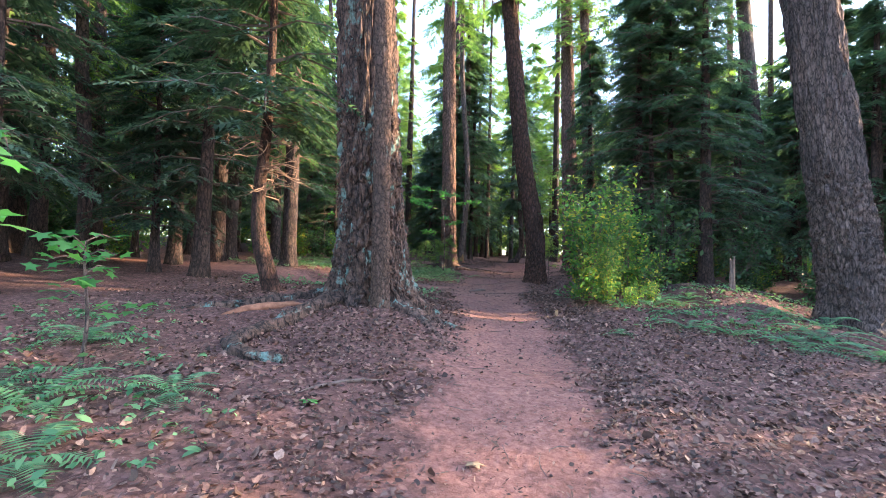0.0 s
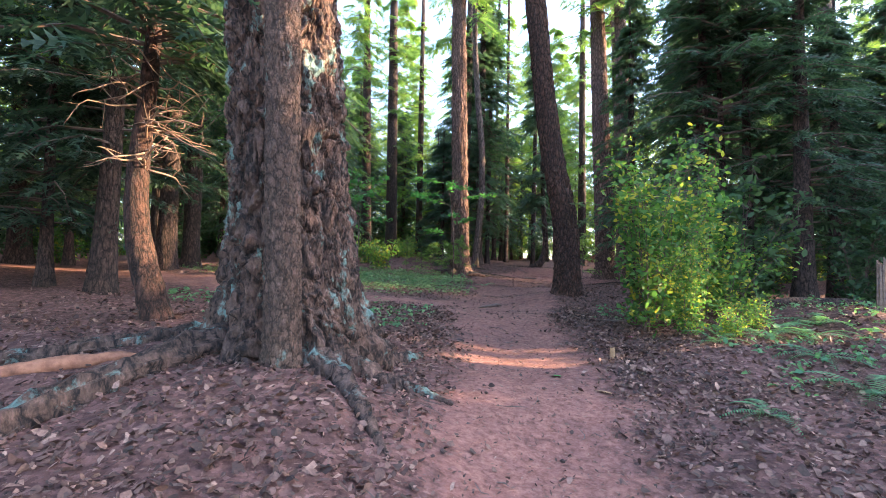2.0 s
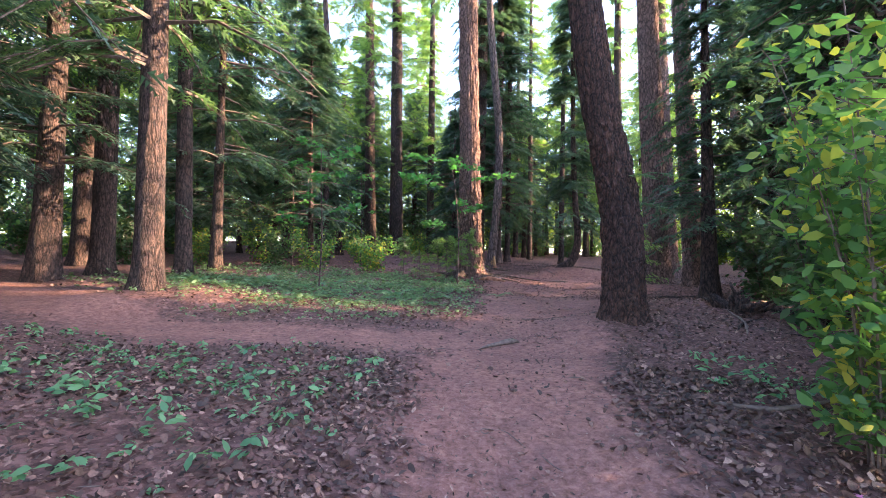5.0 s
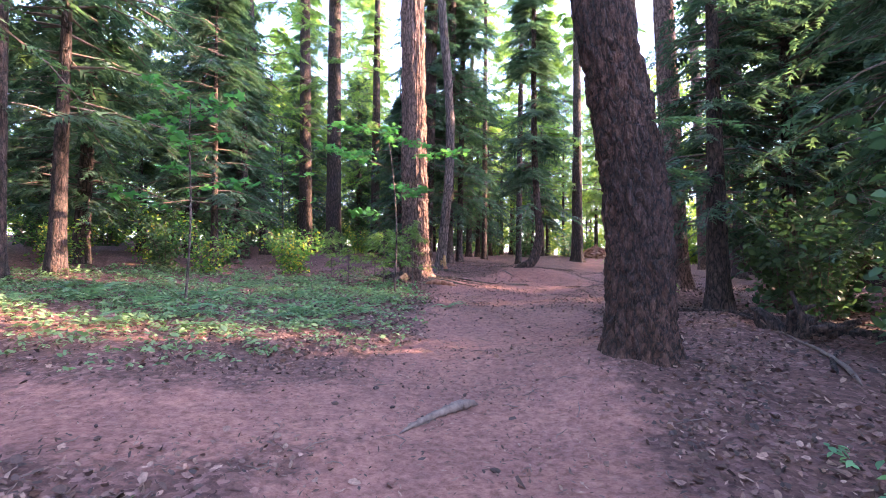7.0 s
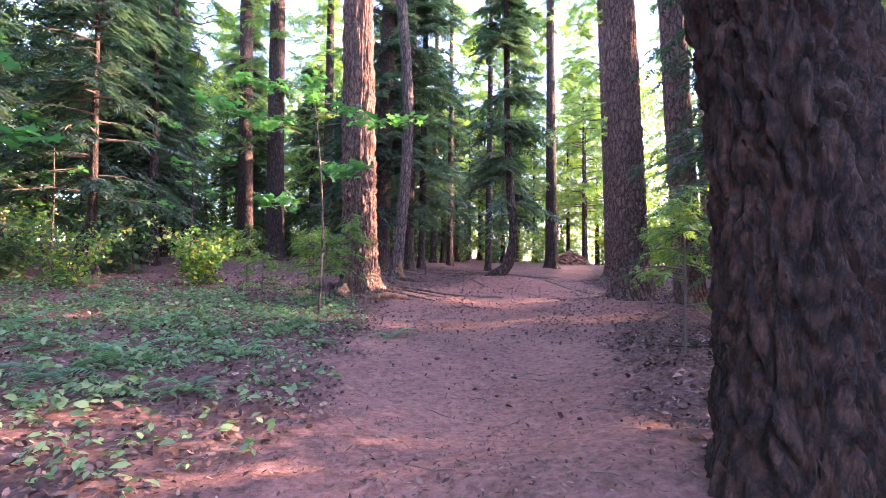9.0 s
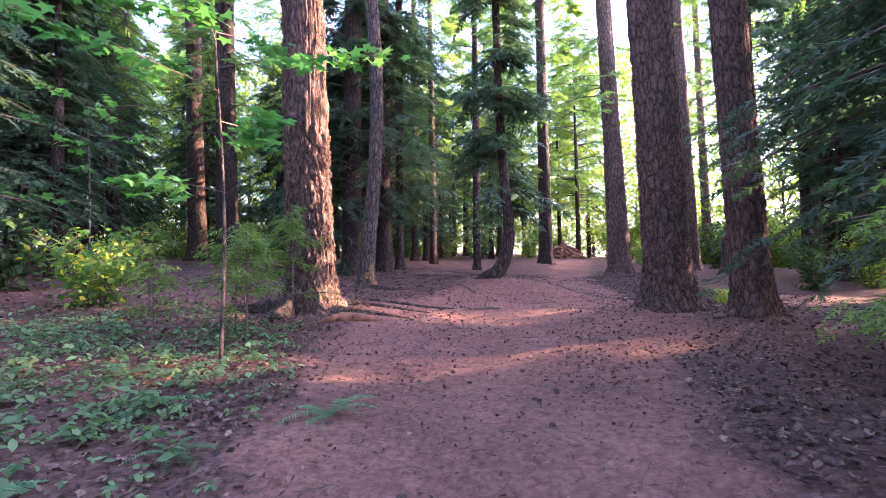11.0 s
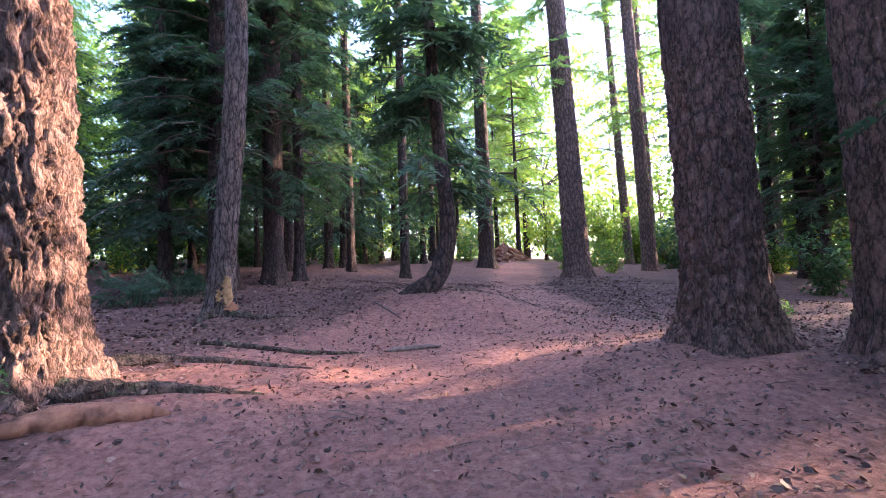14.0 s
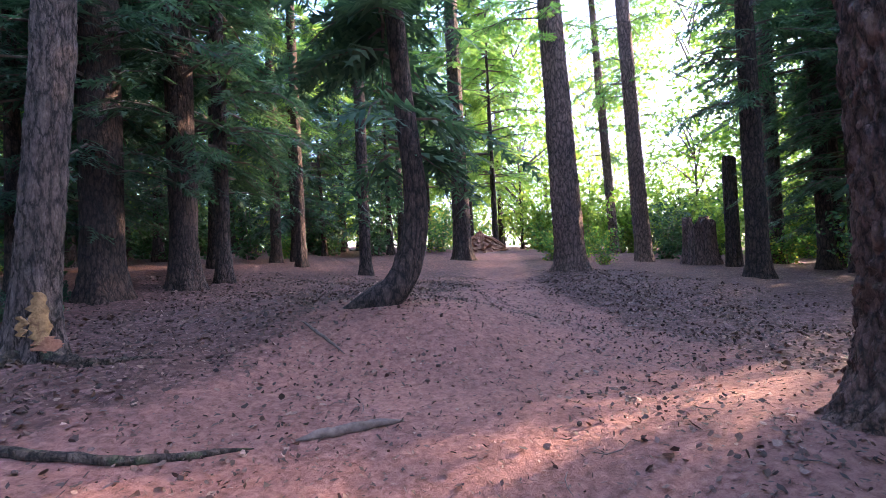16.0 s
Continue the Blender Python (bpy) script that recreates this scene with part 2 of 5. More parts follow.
M_PAPER = plain_material("pale_scrap", (0.6, 0.55, 0.55), (0.75, 0.7, 0.7), 20.0)
M_PINK = plain_material("pink_scrap", (0.7, 0.2, 0.4), (0.8, 0.32, 0.5), 20.0)


# ---- building helpers ----
rng = np.random.default_rng(7)


def mesh_from(name, verts, faces, material, smooth=False):
    me = bpy.data.meshes.new(name)
    me.from_pydata([tuple(v) for v in np.asarray(verts, float).tolist()], [], [tuple(f) for f in faces])
    me.materials.append(material)
    if smooth:
        me.polygons.foreach_set("use_smooth", [True] * len(me.polygons))
    me.update()
    return me


def tri_mesh(name, tris, material):
    """tris: array (n, k, 3), each row one loose polygon strip of k corners."""
    tris = np.asarray(tris, float)
    n, k = tris.shape[:2]
    me = bpy.data.meshes.new(name)
    me.vertices.add(n * k)
    me.vertices.foreach_set("co", tris.reshape(-1))
    me.loops.add(n * k)
    me.loops.foreach_set("vertex_index", np.arange(n * k, dtype=np.int32))
    me.polygons.add(n)
    me.polygons.foreach_set("loop_start", np.arange(0, n * k, k, dtype=np.int32))
    me.materials.append(material)
    me.update(calc_edges=True)
    return me


def thing(name, x, y, z, label, category, group="", kind=""):
    ob = new(name)
    ob.empty_display_size = 0.1
    ob.matrix_world = pose(x, y, z)
    return tagged(ob, label, category, group, kind)


def part_of(name, me, parent, label="", m=None):
    ob = new(name, me)
    ob.parent = parent
    if m is not None:
        ob.matrix_basis = m
    if label:
        tagged(ob, label)
    return ob


# ---- ground ----
NORMAL = SLOPE.to_3x3() @ Vector((0, 0, 1))
# places where the ground lies above the even slope: x, y, rise
RISES = [(-1.2, 8.8, 0.42), (-0.8, 7.9, 0.45), (0.35, 8.4, 0.08), (0.3, 9.6, 0.08), (-2.2, 6.2, 0.18), (-3.62, 10.1, 0.28), (3.27, 16.65, 0.33), (0.33, 26.02, 0.17), (1.19, 29.5, 0.22), (6.92, 25.8, 0.3),
         (7.75, 24.6, 0.36), (11.3, 36.2, 0.3), (-5.18, 16.7, 0.37), (-4.2, 35.2, 0.4), (4.93, 30.1, 0.5), (9.8, 41.3, 0.38),
         (17.5, 37.5, 0.3), (15.6, 23.1, 0.65), (5.0, 10.6, 0.42), (7.0, 11.8, 0.75), (8.3, 10.5, 0.25), (4.4, 8.0, 0.2),
         (2.8, 12.8, 0.2), (5.3, 18.0, 0.5), (5.8, 23.0, 0.13), (-4, 5, 0.1), (-7.5, 23, 0.3), (-12, 12, 0.4), (0.4, 38, 0.5),
         (13, 46, 0.55), (22, 32, 0.3), (-2.5, 22.5, 0.1), (0.6, 3, 0), (1.2, 7.5, -0.03), (1.3, 11, 0), (1.4, 15.6, 0.03), (1.8, 18.6, 0),
         (2.5, 23.5, -0.05), (4, 26, -0.05), (3.9, 28, 0), (8.5, 30.3, -0.04), (9.2, 36, 0.1), (-3.4, 14.8, 0.08), (0, -4, 0), (6.5, 28, -0.02)]
RISES = np.array([list(r) for r in RISES])
CENTRE = [(0.35, -6), (0.45, 0), (0.62, 3.5), (1.15, 7.2), (1.35, 10.2), (1.3, 13), (1.45, 15.5), (2.1, 18.5), (2.4, 20.5), (3.1, 23.5), (4.4, 26.2),
          (6.2, 29.8), (8.0, 33.5), (9.8, 38.0), (11.6, 42.0), (12.5, 45.0)]
HALF = [0.75, 0.72, 0.7, 0.72, 0.75, 0.85, 1.1, 1.15, 1.45, 2.2, 2.9, 2.3, 1.0, 0.8, 0.9, 1.0]
BRANCH = [(1.2, 15.6), (-1.0, 15.0), (-3.4, 14.9), (-7.0, 15.6), (-12, 17.0)]


def seg_distance(px, py, line, halves):
    best = np.full(px.shape, 1e9)
    for (a, b, ha, hb) in [(line[i], line[i + 1], halves[i], halves[i + 1]) for i in range(len(line) - 1)]:
        dx, dy = b[0] - a[0], b[1] - a[1]
        k = np.clip(((px - a[0]) * dx + (py - a[1]) * dy) / (dx * dx + dy * dy), 0, 1)
        d = np.hypot(px - a[0] - k * dx, py - a[1] - k * dy) - (ha + (hb - ha) * k)
        best = np.minimum(best, d)
    return best


def trail_mask(px, py):
    d = np.minimum(seg_distance(px, py, CENTRE, HALF), seg_distance(px, py, BRANCH, [0.8, 0.6, 0.6, 0.7, 0.7]))
    d = d + 0.16 * np.sin(px * 2.3 + 1.7 * np.sin(py * 1.9)) * np.sin(py * 2.1 + 1.1) + 0.07 * np.sin(px * 6.1 + 2 * np.sin(py * 4.3)) * np.sin(py * 5.7 + px)
    return np.clip(0.5 - d / 1.3, 0, 1), d


def ground_at(px, py):
    px, py = np.asarray(px, float), np.asarray(py, float)
    z = -(NORMAL.x * px + NORMAL.y * py) / NORMAL.z
    far = np.hypot(px - 3, py - 20)
    z = z * np.clip(1.6 - far / 100, 0, 1)
    d2 = (px[..., None] - RISES[:, 0]) ** 2 + (py[..., None] - RISES[:, 1]) ** 2
    w = 1 / (d2 + 0.3) ** 1.6
    base = 0.012
    z = z + (w * RISES[:, 2]).sum(-1) / (w.sum(-1) + base / 30)
    m, d = trail_mask(px, py)
    ripple = 0.03 * np.sin(px * 1.9 + 1.3 * np.sin(py * 1.1)) * np.sin(py * 1.7 + 0.8 * np.sin(px * 0.9)) + 0.012 * np.sin(px * 5.3 + py * 2.1) * np.sin(py * 6.1 - px * 1.7)
    return z + ripple * (1 - 0.65 * m) - 0.03 * m


def gz(x, y):
    return float(ground_at(np.array(x), np.array(y)))


def build_ground():
    def lines(lo, hi, step, reach):
        a = list(np.arange(lo, hi + step / 2, step))
        s, p, q = step, a[0], a[-1]
        left, right = [], []
        while q < reach:
            s *= 1.25
            p, q = p - s, q + s
            left.append(p), right.append(q)
        return np.array(left[::-1] + a + right)
    xs, ys = lines(-6, 11, 0.09, 900), lines(1, 34, 0.11, 900)
    gx, gy = np.meshgrid(xs, ys)
    z = ground_at(gx, gy)
    rough = rng.normal(0, 1, gx.shape)
    rough = (rough + np.roll(rough, 1, 0) + np.roll(rough, 1, 1) + np.roll(rough, -1, 0)) / 4
    mask, d = trail_mask(gx, gy)
    z = z + rough * 0.016 * (1 - 0.92 * mask)
    nx, ny = len(xs), len(ys)
    me = bpy.data.meshes.new("ground")
    idx = np.arange(nx * ny).reshape(ny, nx)
    quads = np.stack([idx[:-1, :-1], idx[:-1, 1:], idx[1:, 1:], idx[1:, :-1]], -1).reshape(-1, 4)
    me.vertices.add(nx * ny)
    me.vertices.foreach_set("co", np.stack([gx, gy, z], -1).reshape(-1))
    me.loops.add(quads.size)
    me.loops.foreach_set("vertex_index", quads.reshape(-1).astype(np.int32))
    me.polygons.add(len(quads))
    me.polygons.foreach_set("loop_start", np.arange(0, quads.size, 4, dtype=np.int32))
    me.polygons.foreach_set("use_smooth", [True] * len(quads))
    me.update(calc_edges=True)
    me.attributes.new("trail", "FLOAT", "POINT").data.foreach_set("value", mask.reshape(-1))
    me.materials.append(M_GROUND)
    tagged(new("ground", me), "forest floor with a worn reddish dirt trail through leaf litter", "ground", kind="structure")


build_ground()


# ---- trees ----
def trunk_mesh(name, r, h, lean, material, ns=40, nz=60, flare=0.35, bark=0.03, seed=0, bend=(0, 0, 1.0), taper=0.55, lobes=5, plate=(0.10, 0.34), flare_h=0.45):
    """A round trunk with a root flare and bark in cracked plates. bend: sideways x, y of a bow that is greatest at the given height."""
    zs = np.concatenate([np.linspace(-0.35, 3.2, int(nz * 0.62)), np.linspace(3.2, h, nz - int(nz * 0.62) + 1)[1:]])
    verts, faces = [], []
    for i, z in enumerate(zs):
        k = max(z, 0) / h
        rad = r * (1 - taper * k)
        fl = flare * math.exp(-max(z + 0.05, 0) / flare_h)
        bow = math.exp(-((z - bend[2]) / max(bend[2], 0.4)) ** 2)
        cx, cy = lean[0] * z + bend[0] * bow, lean[1] * z + bend[1] * bow
        for j in range(ns):
            a = 2 * math.pi * j / ns
            c, s = math.cos(a), math.sin(a)
            lobe = 0.5 + 0.5 * math.cos(lobes * a + seed * 1.7 + 0.8 * math.sin(2 * a + seed))
            rr = rad * (1 + 0.05 * math.sin(2 * a + seed + z * 0.4)) + fl * (0.35 + 0.9 * lobe)
            if bark:
                p = Vector((c * rad / plate[0] + seed * 3.1, s * rad / plate[0], z / plate[1]))
                p += 0.55 * Vector((noise.noise(p * 0.9), noise.noise(p * 0.9 + Vector((9, 0, 0))), 1.3 * noise.noise(p * 0.7 + Vector((0, 7, 0)))))
                gap, cell = noise.voronoi(p)
                edge = gap[1] - gap[0] + 0.16 * noise.noise(p * 3.1) + 0.08 * noise.noise(p * 7.0)
                furrow = min(max(edge, 0) * 5.0, 1.0) ** 0.6
                ledges = noise.noise(p * 1.7 + Vector((3, 3, 3))) + 0.5 * noise.noise(p * 3.9)
                proud = 0.3 * noise.cell(cell[0] * 7.3) + 0.22 * math.floor(ledges * 3.5) + 0.12 * ledges
                rr += bark * (furrow * (1 + proud) - 0.8) + bark * 0.4 * noise.noise(p * 0.3) + bark * 0.14 * noise.noise(p * 6.0) + bark * 0.12 * noise.noise(p * 13.0)
            verts.append((cx + c * rr, cy + s * rr, z))
    n = len(zs)
    for i in range(n - 1):
        for j in range(ns):
            k = (j + 1) % ns
            faces.append((i * ns + j, i * ns + k, (i + 1) * ns + k, (i + 1) * ns + j))
    faces.append(tuple((n - 1) * ns + j for j in range(ns)))
    return mesh_from(name, verts, faces, material, True)


def tube(points, radii, sides=7, lump=0.0, seed=0):
    """Vertices and faces of a bent round branch."""
    pts = [Vector(p) for p in points]
    verts, faces = [], []
    for i, p in enumerate(pts):
        d = (pts[min(i + 1, len(pts) - 1)] - pts[max(i - 1, 0)]).normalized()
        u = d.cross(Vector((0.3, 0.2, 1.0))).normalized()
        w = d.cross(u)
        for j in range(sides):
            a = 2 * math.pi * j / sides
            r = radii[i] * (1 + lump * noise.noise(Vector((i * 0.9 + seed, j * 1.3, seed))))
            verts.append(tuple(p + (u * math.cos(a) + w * math.sin(a)) * r))
    for i in range(len(pts) - 1):
        for j in range(sides):
            k = (j + 1) % sides
            faces.append((i * sides + j, i * sides + k, (i + 1) * sides + k, (i + 1) * sides + j))
    faces.append(tuple(range(sides))[::-1])
    faces.append(tuple((len(pts) - 1) * sides + j for j in range(sides)))
    return verts, faces


def joined(pieces):
    verts, faces = [], []
    for v, f in pieces:
        o = len(verts)
        verts += v
        faces += [tuple(i + o for i in q) for q in f]
    return verts, faces


def sprays(base, along, side, length, width, g, pairs=4, droop=0.25):
    """Flat needle sprays: for each one a row of slim leaflets to both sides of its midrib. All arguments are arrays."""
    n = len(base)
    up = np.cross(along, side)
    out = []
    for k in range(pairs):
        s = (k + 0.5) / pairs
        root = base + along * (length * s)[:, None] - np.array([0, 0, 1.0]) * (droop * length * s * s)[:, None]
        ll = (width * (1.05 - 0.75 * s) * g.uniform(0.7, 1.2, n))[:, None]
        th = (length * 0.42 / pairs)[:, None]
        for sg in (-1, 1):
            tip = root + side * sg * ll + along * ll * 0.75 - np.array([0, 0, 1.0]) * ll * g.uniform(0.05, 0.4, n)[:, None]
            out.append(np.stack([root - along * th, root + along * th + up * th * 0.15, tip], 1))
    tip = base + along * (length * 1.12)[:, None] - np.array([0, 0, 1.0]) * (droop * length * 1.2)[:, None]
    mid = base + along * (length * 0.7)[:, None] - np.array([0, 0, 1.0]) * (droop * length * 0.5)[:, None]
    out.append(np.stack([mid - side * (width * 0.14)[:, None], mid + side * (width * 0.14)[:, None], tip], 1))
    return np.concatenate(out)


def unit(v):
    return v / np.maximum(np.linalg.norm(v, axis=-1, keepdims=True), 1e-9)


def conifer_crown(seed, low, high, reach, boughs, per=14, spray=0.5, droop=0.45, top=0.12, lean=(0, 0)):
    """Leaf triangles and limb tubes of a conifer's crown about the axis of its trunk."""
    g = np.random.default_rng(seed)
    z = low + (high - low) * g.uniform(0, 1, boughs) ** 0.9
    k = (z - low) / (high - low)
    a = g.uniform(0, 2 * math.pi, boughs)
    ln = reach * ((1 - k) ** 0.75 + top) * g.uniform(0.55, 1.1, boughs) * (0.75 + 0.5 * np.minimum(k * 5, 0.5))
    tris, limbs = [], []
    ss = np.linspace(0.22, 1.0, per)
    for i in range(boughs):
        outw = np.array([math.cos(a[i]), math.sin(a[i]), 0.0])
        sd = np.array([-outw[1], outw[0], 0.0])
        dr = droop * g.uniform(0.6, 1.3)
        c0 = np.array([lean[0] * z[i], lean[1] * z[i], z[i]])

        def at(s):
            return c0 + outw * (ln[i] * s) + np.array([0, 0, 1.0]) * (ln[i] * (0.18 * s - dr * s * s))
        pts = np.array([at(s) for s in ss])
        m = len(pts)
        for sg in (-1, 1):
            wob = g.uniform(0.3, 1.0, m)[:, None]
            al = unit(outw * wob * 1.1 + sd * sg * g.uniform(0.4, 1.0, m)[:, None] - np.array([0, 0, 1.0]) * g.uniform(0.05, 0.5, m)[:, None])
            sdv = unit(np.cross(al, np.array([0, 0, 1.0]) + 0.35 * g.normal(0, 1, (m, 3))))
            lg = spray * (1.15 - 0.55 * ss) * g.uniform(0.6, 1.25, m)
            tris.append(sprays(pts + 0.04 * g.normal(0, 1, (m, 3)), al, sdv, lg, lg * 0.42, g))
        limbs.append(tube([tuple(at(s)) for s in (0, 0.35, 0.7, 1.0)], [0.012 * ln[i] + 0.006, 0.008 * ln[i] + 0.004, 0.004 * ln[i] + 0.003, 0.002], 4))
    return np.concatenate(tris), limbs


def broad_leaves(centres, normals, size, g):
    """Pointed oval leaves, six corners each."""
    n = len(centres)
    t = unit(np.cross(normals, g.normal(0, 1, (n, 3))))
    b = np.cross(normals, t)
    L = (size * g.uniform(0.6, 1.25, n))[:, None]
    W = L * g.uniform(0.45, 0.65, n)[:, None]
    fold = normals * L * 0.10
    return np.stack([centres - t * L * 0.5, centres - t * L * 0.15 + b * W * 0.5 + fold, centres + t * L * 0.2 + b * W * 0.4 + fold,
                     centres + t * L * 0.55, centres + t * L * 0.2 - b * W * 0.4 + fold, centres - t * L * 0.15 - b * W * 0.5 + fold], 1)


def clumped_leaves(seed, clumps, spread, n, size, flat=0.5):
    """n leaves in clumps: centres (m, 3) with a radius each."""
    g = np.random.default_rng(seed)
    which = g.integers(0, len(clumps), n)
    off = g.normal(0, 1, (n, 3)) * np.array([1, 1, flat]) * spread * 0.5
    c = np.asarray(clumps)[which] + off
    nr = unit(g.normal(0, 1, (n, 3)) * 0.7 + np.array([0, 0, 1.0]))
    return broad_leaves(c, nr, np.full(n, size), g)


def crown_pair(key, seed, low, high, reach, boughs, material, **kw):
    tris, limbs = conifer_crown(seed, low, high, reach, boughs, **kw)
    v, f = joined(limbs)
    return tri_mesh("crown_" + key, tris, material), mesh_from("limbs_" + key, v, f, M_TWIG)


TALL = [crown_pair("tall", 11 + i, 10.5 + i, 27.0 + 2 * i, 3.0, 56, M_HEMLOCK, per=9, spray=0.7, droop=0.35) for i in range(3)]
HIGH = [crown_pair("high", 21 + i, 5.0 + 1.5 * i, 21.0 + 2 * i, 2.8, 66, M_HEMLOCK, per=10, spray=0.5, droop=0.45) for i in range(2)]
YOUNG = [crown_pair("young", 31 + i, 1.3 + 0.5 * i, 9.0 + 1.2 * i, 2.5 + 0.15 * i, 115, M_CONIFER, per=12, spray=0.46) for i in range(4)]
LIGHT = [crown_pair("light", 51 + i, 2.0 + 0.8 * i, 13.0 + i, 2.4, 100, M_HEMLOCK, per=11, spray=0.42, droop=0.35) for i in range(3)]
DENSE = [crown_pair("dense", 41 + i, 1.9 + 0.3 * i, 17.0 + i, 2.9, 170, M_CONIFER, per=13, spray=0.5, droop=0.5) for i in range(3)]
DARK_HIGH = crown_pair("dark_high", 46, 4.8, 18.0, 2.6, 120, M_CONIFER, per=12, spray=0.5, droop=0.45)
HANGING = crown_pair("hanging", 61, 3.7, 15.0, 3.4, 105, M_SOFT, per=15, spray=0.36, droop=0.6)


def broad_crown(seed, low, high, reach, clumps, n, size):
    g = np.random.default_rng(seed)
    k = g.uniform(0, 1, clumps)
    a = g.uniform(0, 2 * math.pi, clumps)
    rr = reach * np.sqrt(g.uniform(0.05, 1, clumps)) * (0.55 + 0.6 * np.sin(math.pi * np.clip(k, 0.08, 0.92)))
    c = np.stack([rr * np.cos(a), rr * np.sin(a), low + (high - low) * k], 1)
    limbs = [tube([(0, 0, max(low * 0.6, p[2] - 1.6)), tuple(p * np.array([0.5, 0.5, 1]) - np.array([0, 0, 0.5])), tuple(p)], [0.05, 0.03, 0.008], 4) for p in c[:34]]
    v, f = joined(limbs)
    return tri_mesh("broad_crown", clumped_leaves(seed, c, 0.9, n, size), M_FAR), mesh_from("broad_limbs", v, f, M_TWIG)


BROAD = [broad_crown(71 + i, 0.1 + 0.3 * i, 10.0 + 2 * i, 3.2, 150, 5000, 0.25) for i in range(3)]


def tree(name, x, y, r, lean, material, label, crown=None, part_label="", h=24.0, ns=26, nz=34, turn=0.0, size=1.0, group="", category="tree", **kw):
    t = thing(name, x, y, gz(x, y), label, category, group)
    part_of("trunk", trunk_mesh("trunk", r, h, lean, material, ns, nz, seed=x * 0.37 + y * 0.11, **kw), t)
    if crown:
        top = Matrix.LocRotScale((lean[0] * 6, lean[1] * 6, 0), Euler((lean[1] * -1, lean[0], radians(turn))), (size, size, size))
        part_of("crown", crown[0], t, part_label, top)
        tagged(part_of("branchwork", crown[1], t, "", top), kind="stuff")
    return t


# the old double-stemmed fir beside the trail
big = thing("old_fir_tree", -1.1, 8.9, gz(-1.1, 8.9), "huge old fir with furrowed lichen-spotted bark and a fused second stem", "tree")
part_of("trunk", trunk_mesh("trunk", 0.58, 26, (-0.05, -0.015), M_BARK_BIG, 340, 440, flare=0.32, bark=0.075, seed=3, lobes=6, plate=(0.13, 0.3), flare_h=0.6), big)
part_of("second_stem", trunk_mesh("second_stem", 0.135, 20, (-0.01, -0.06), M_BARK_STEM, 130, 300, flare=0.04, bark=0.016, seed=5, lobes=3, plate=(0.045, 0.09), flare_h=0.4, taper=0.3),
        big, "slimmer fused stem with smoother bark", pose(0.24, -0.87, 0))
part_of("crown", TALL[0][0], big)
tagged(part_of("branchwork", TALL[0][1], big), kind="stuff")

FIRS = "tall firs along the trail"
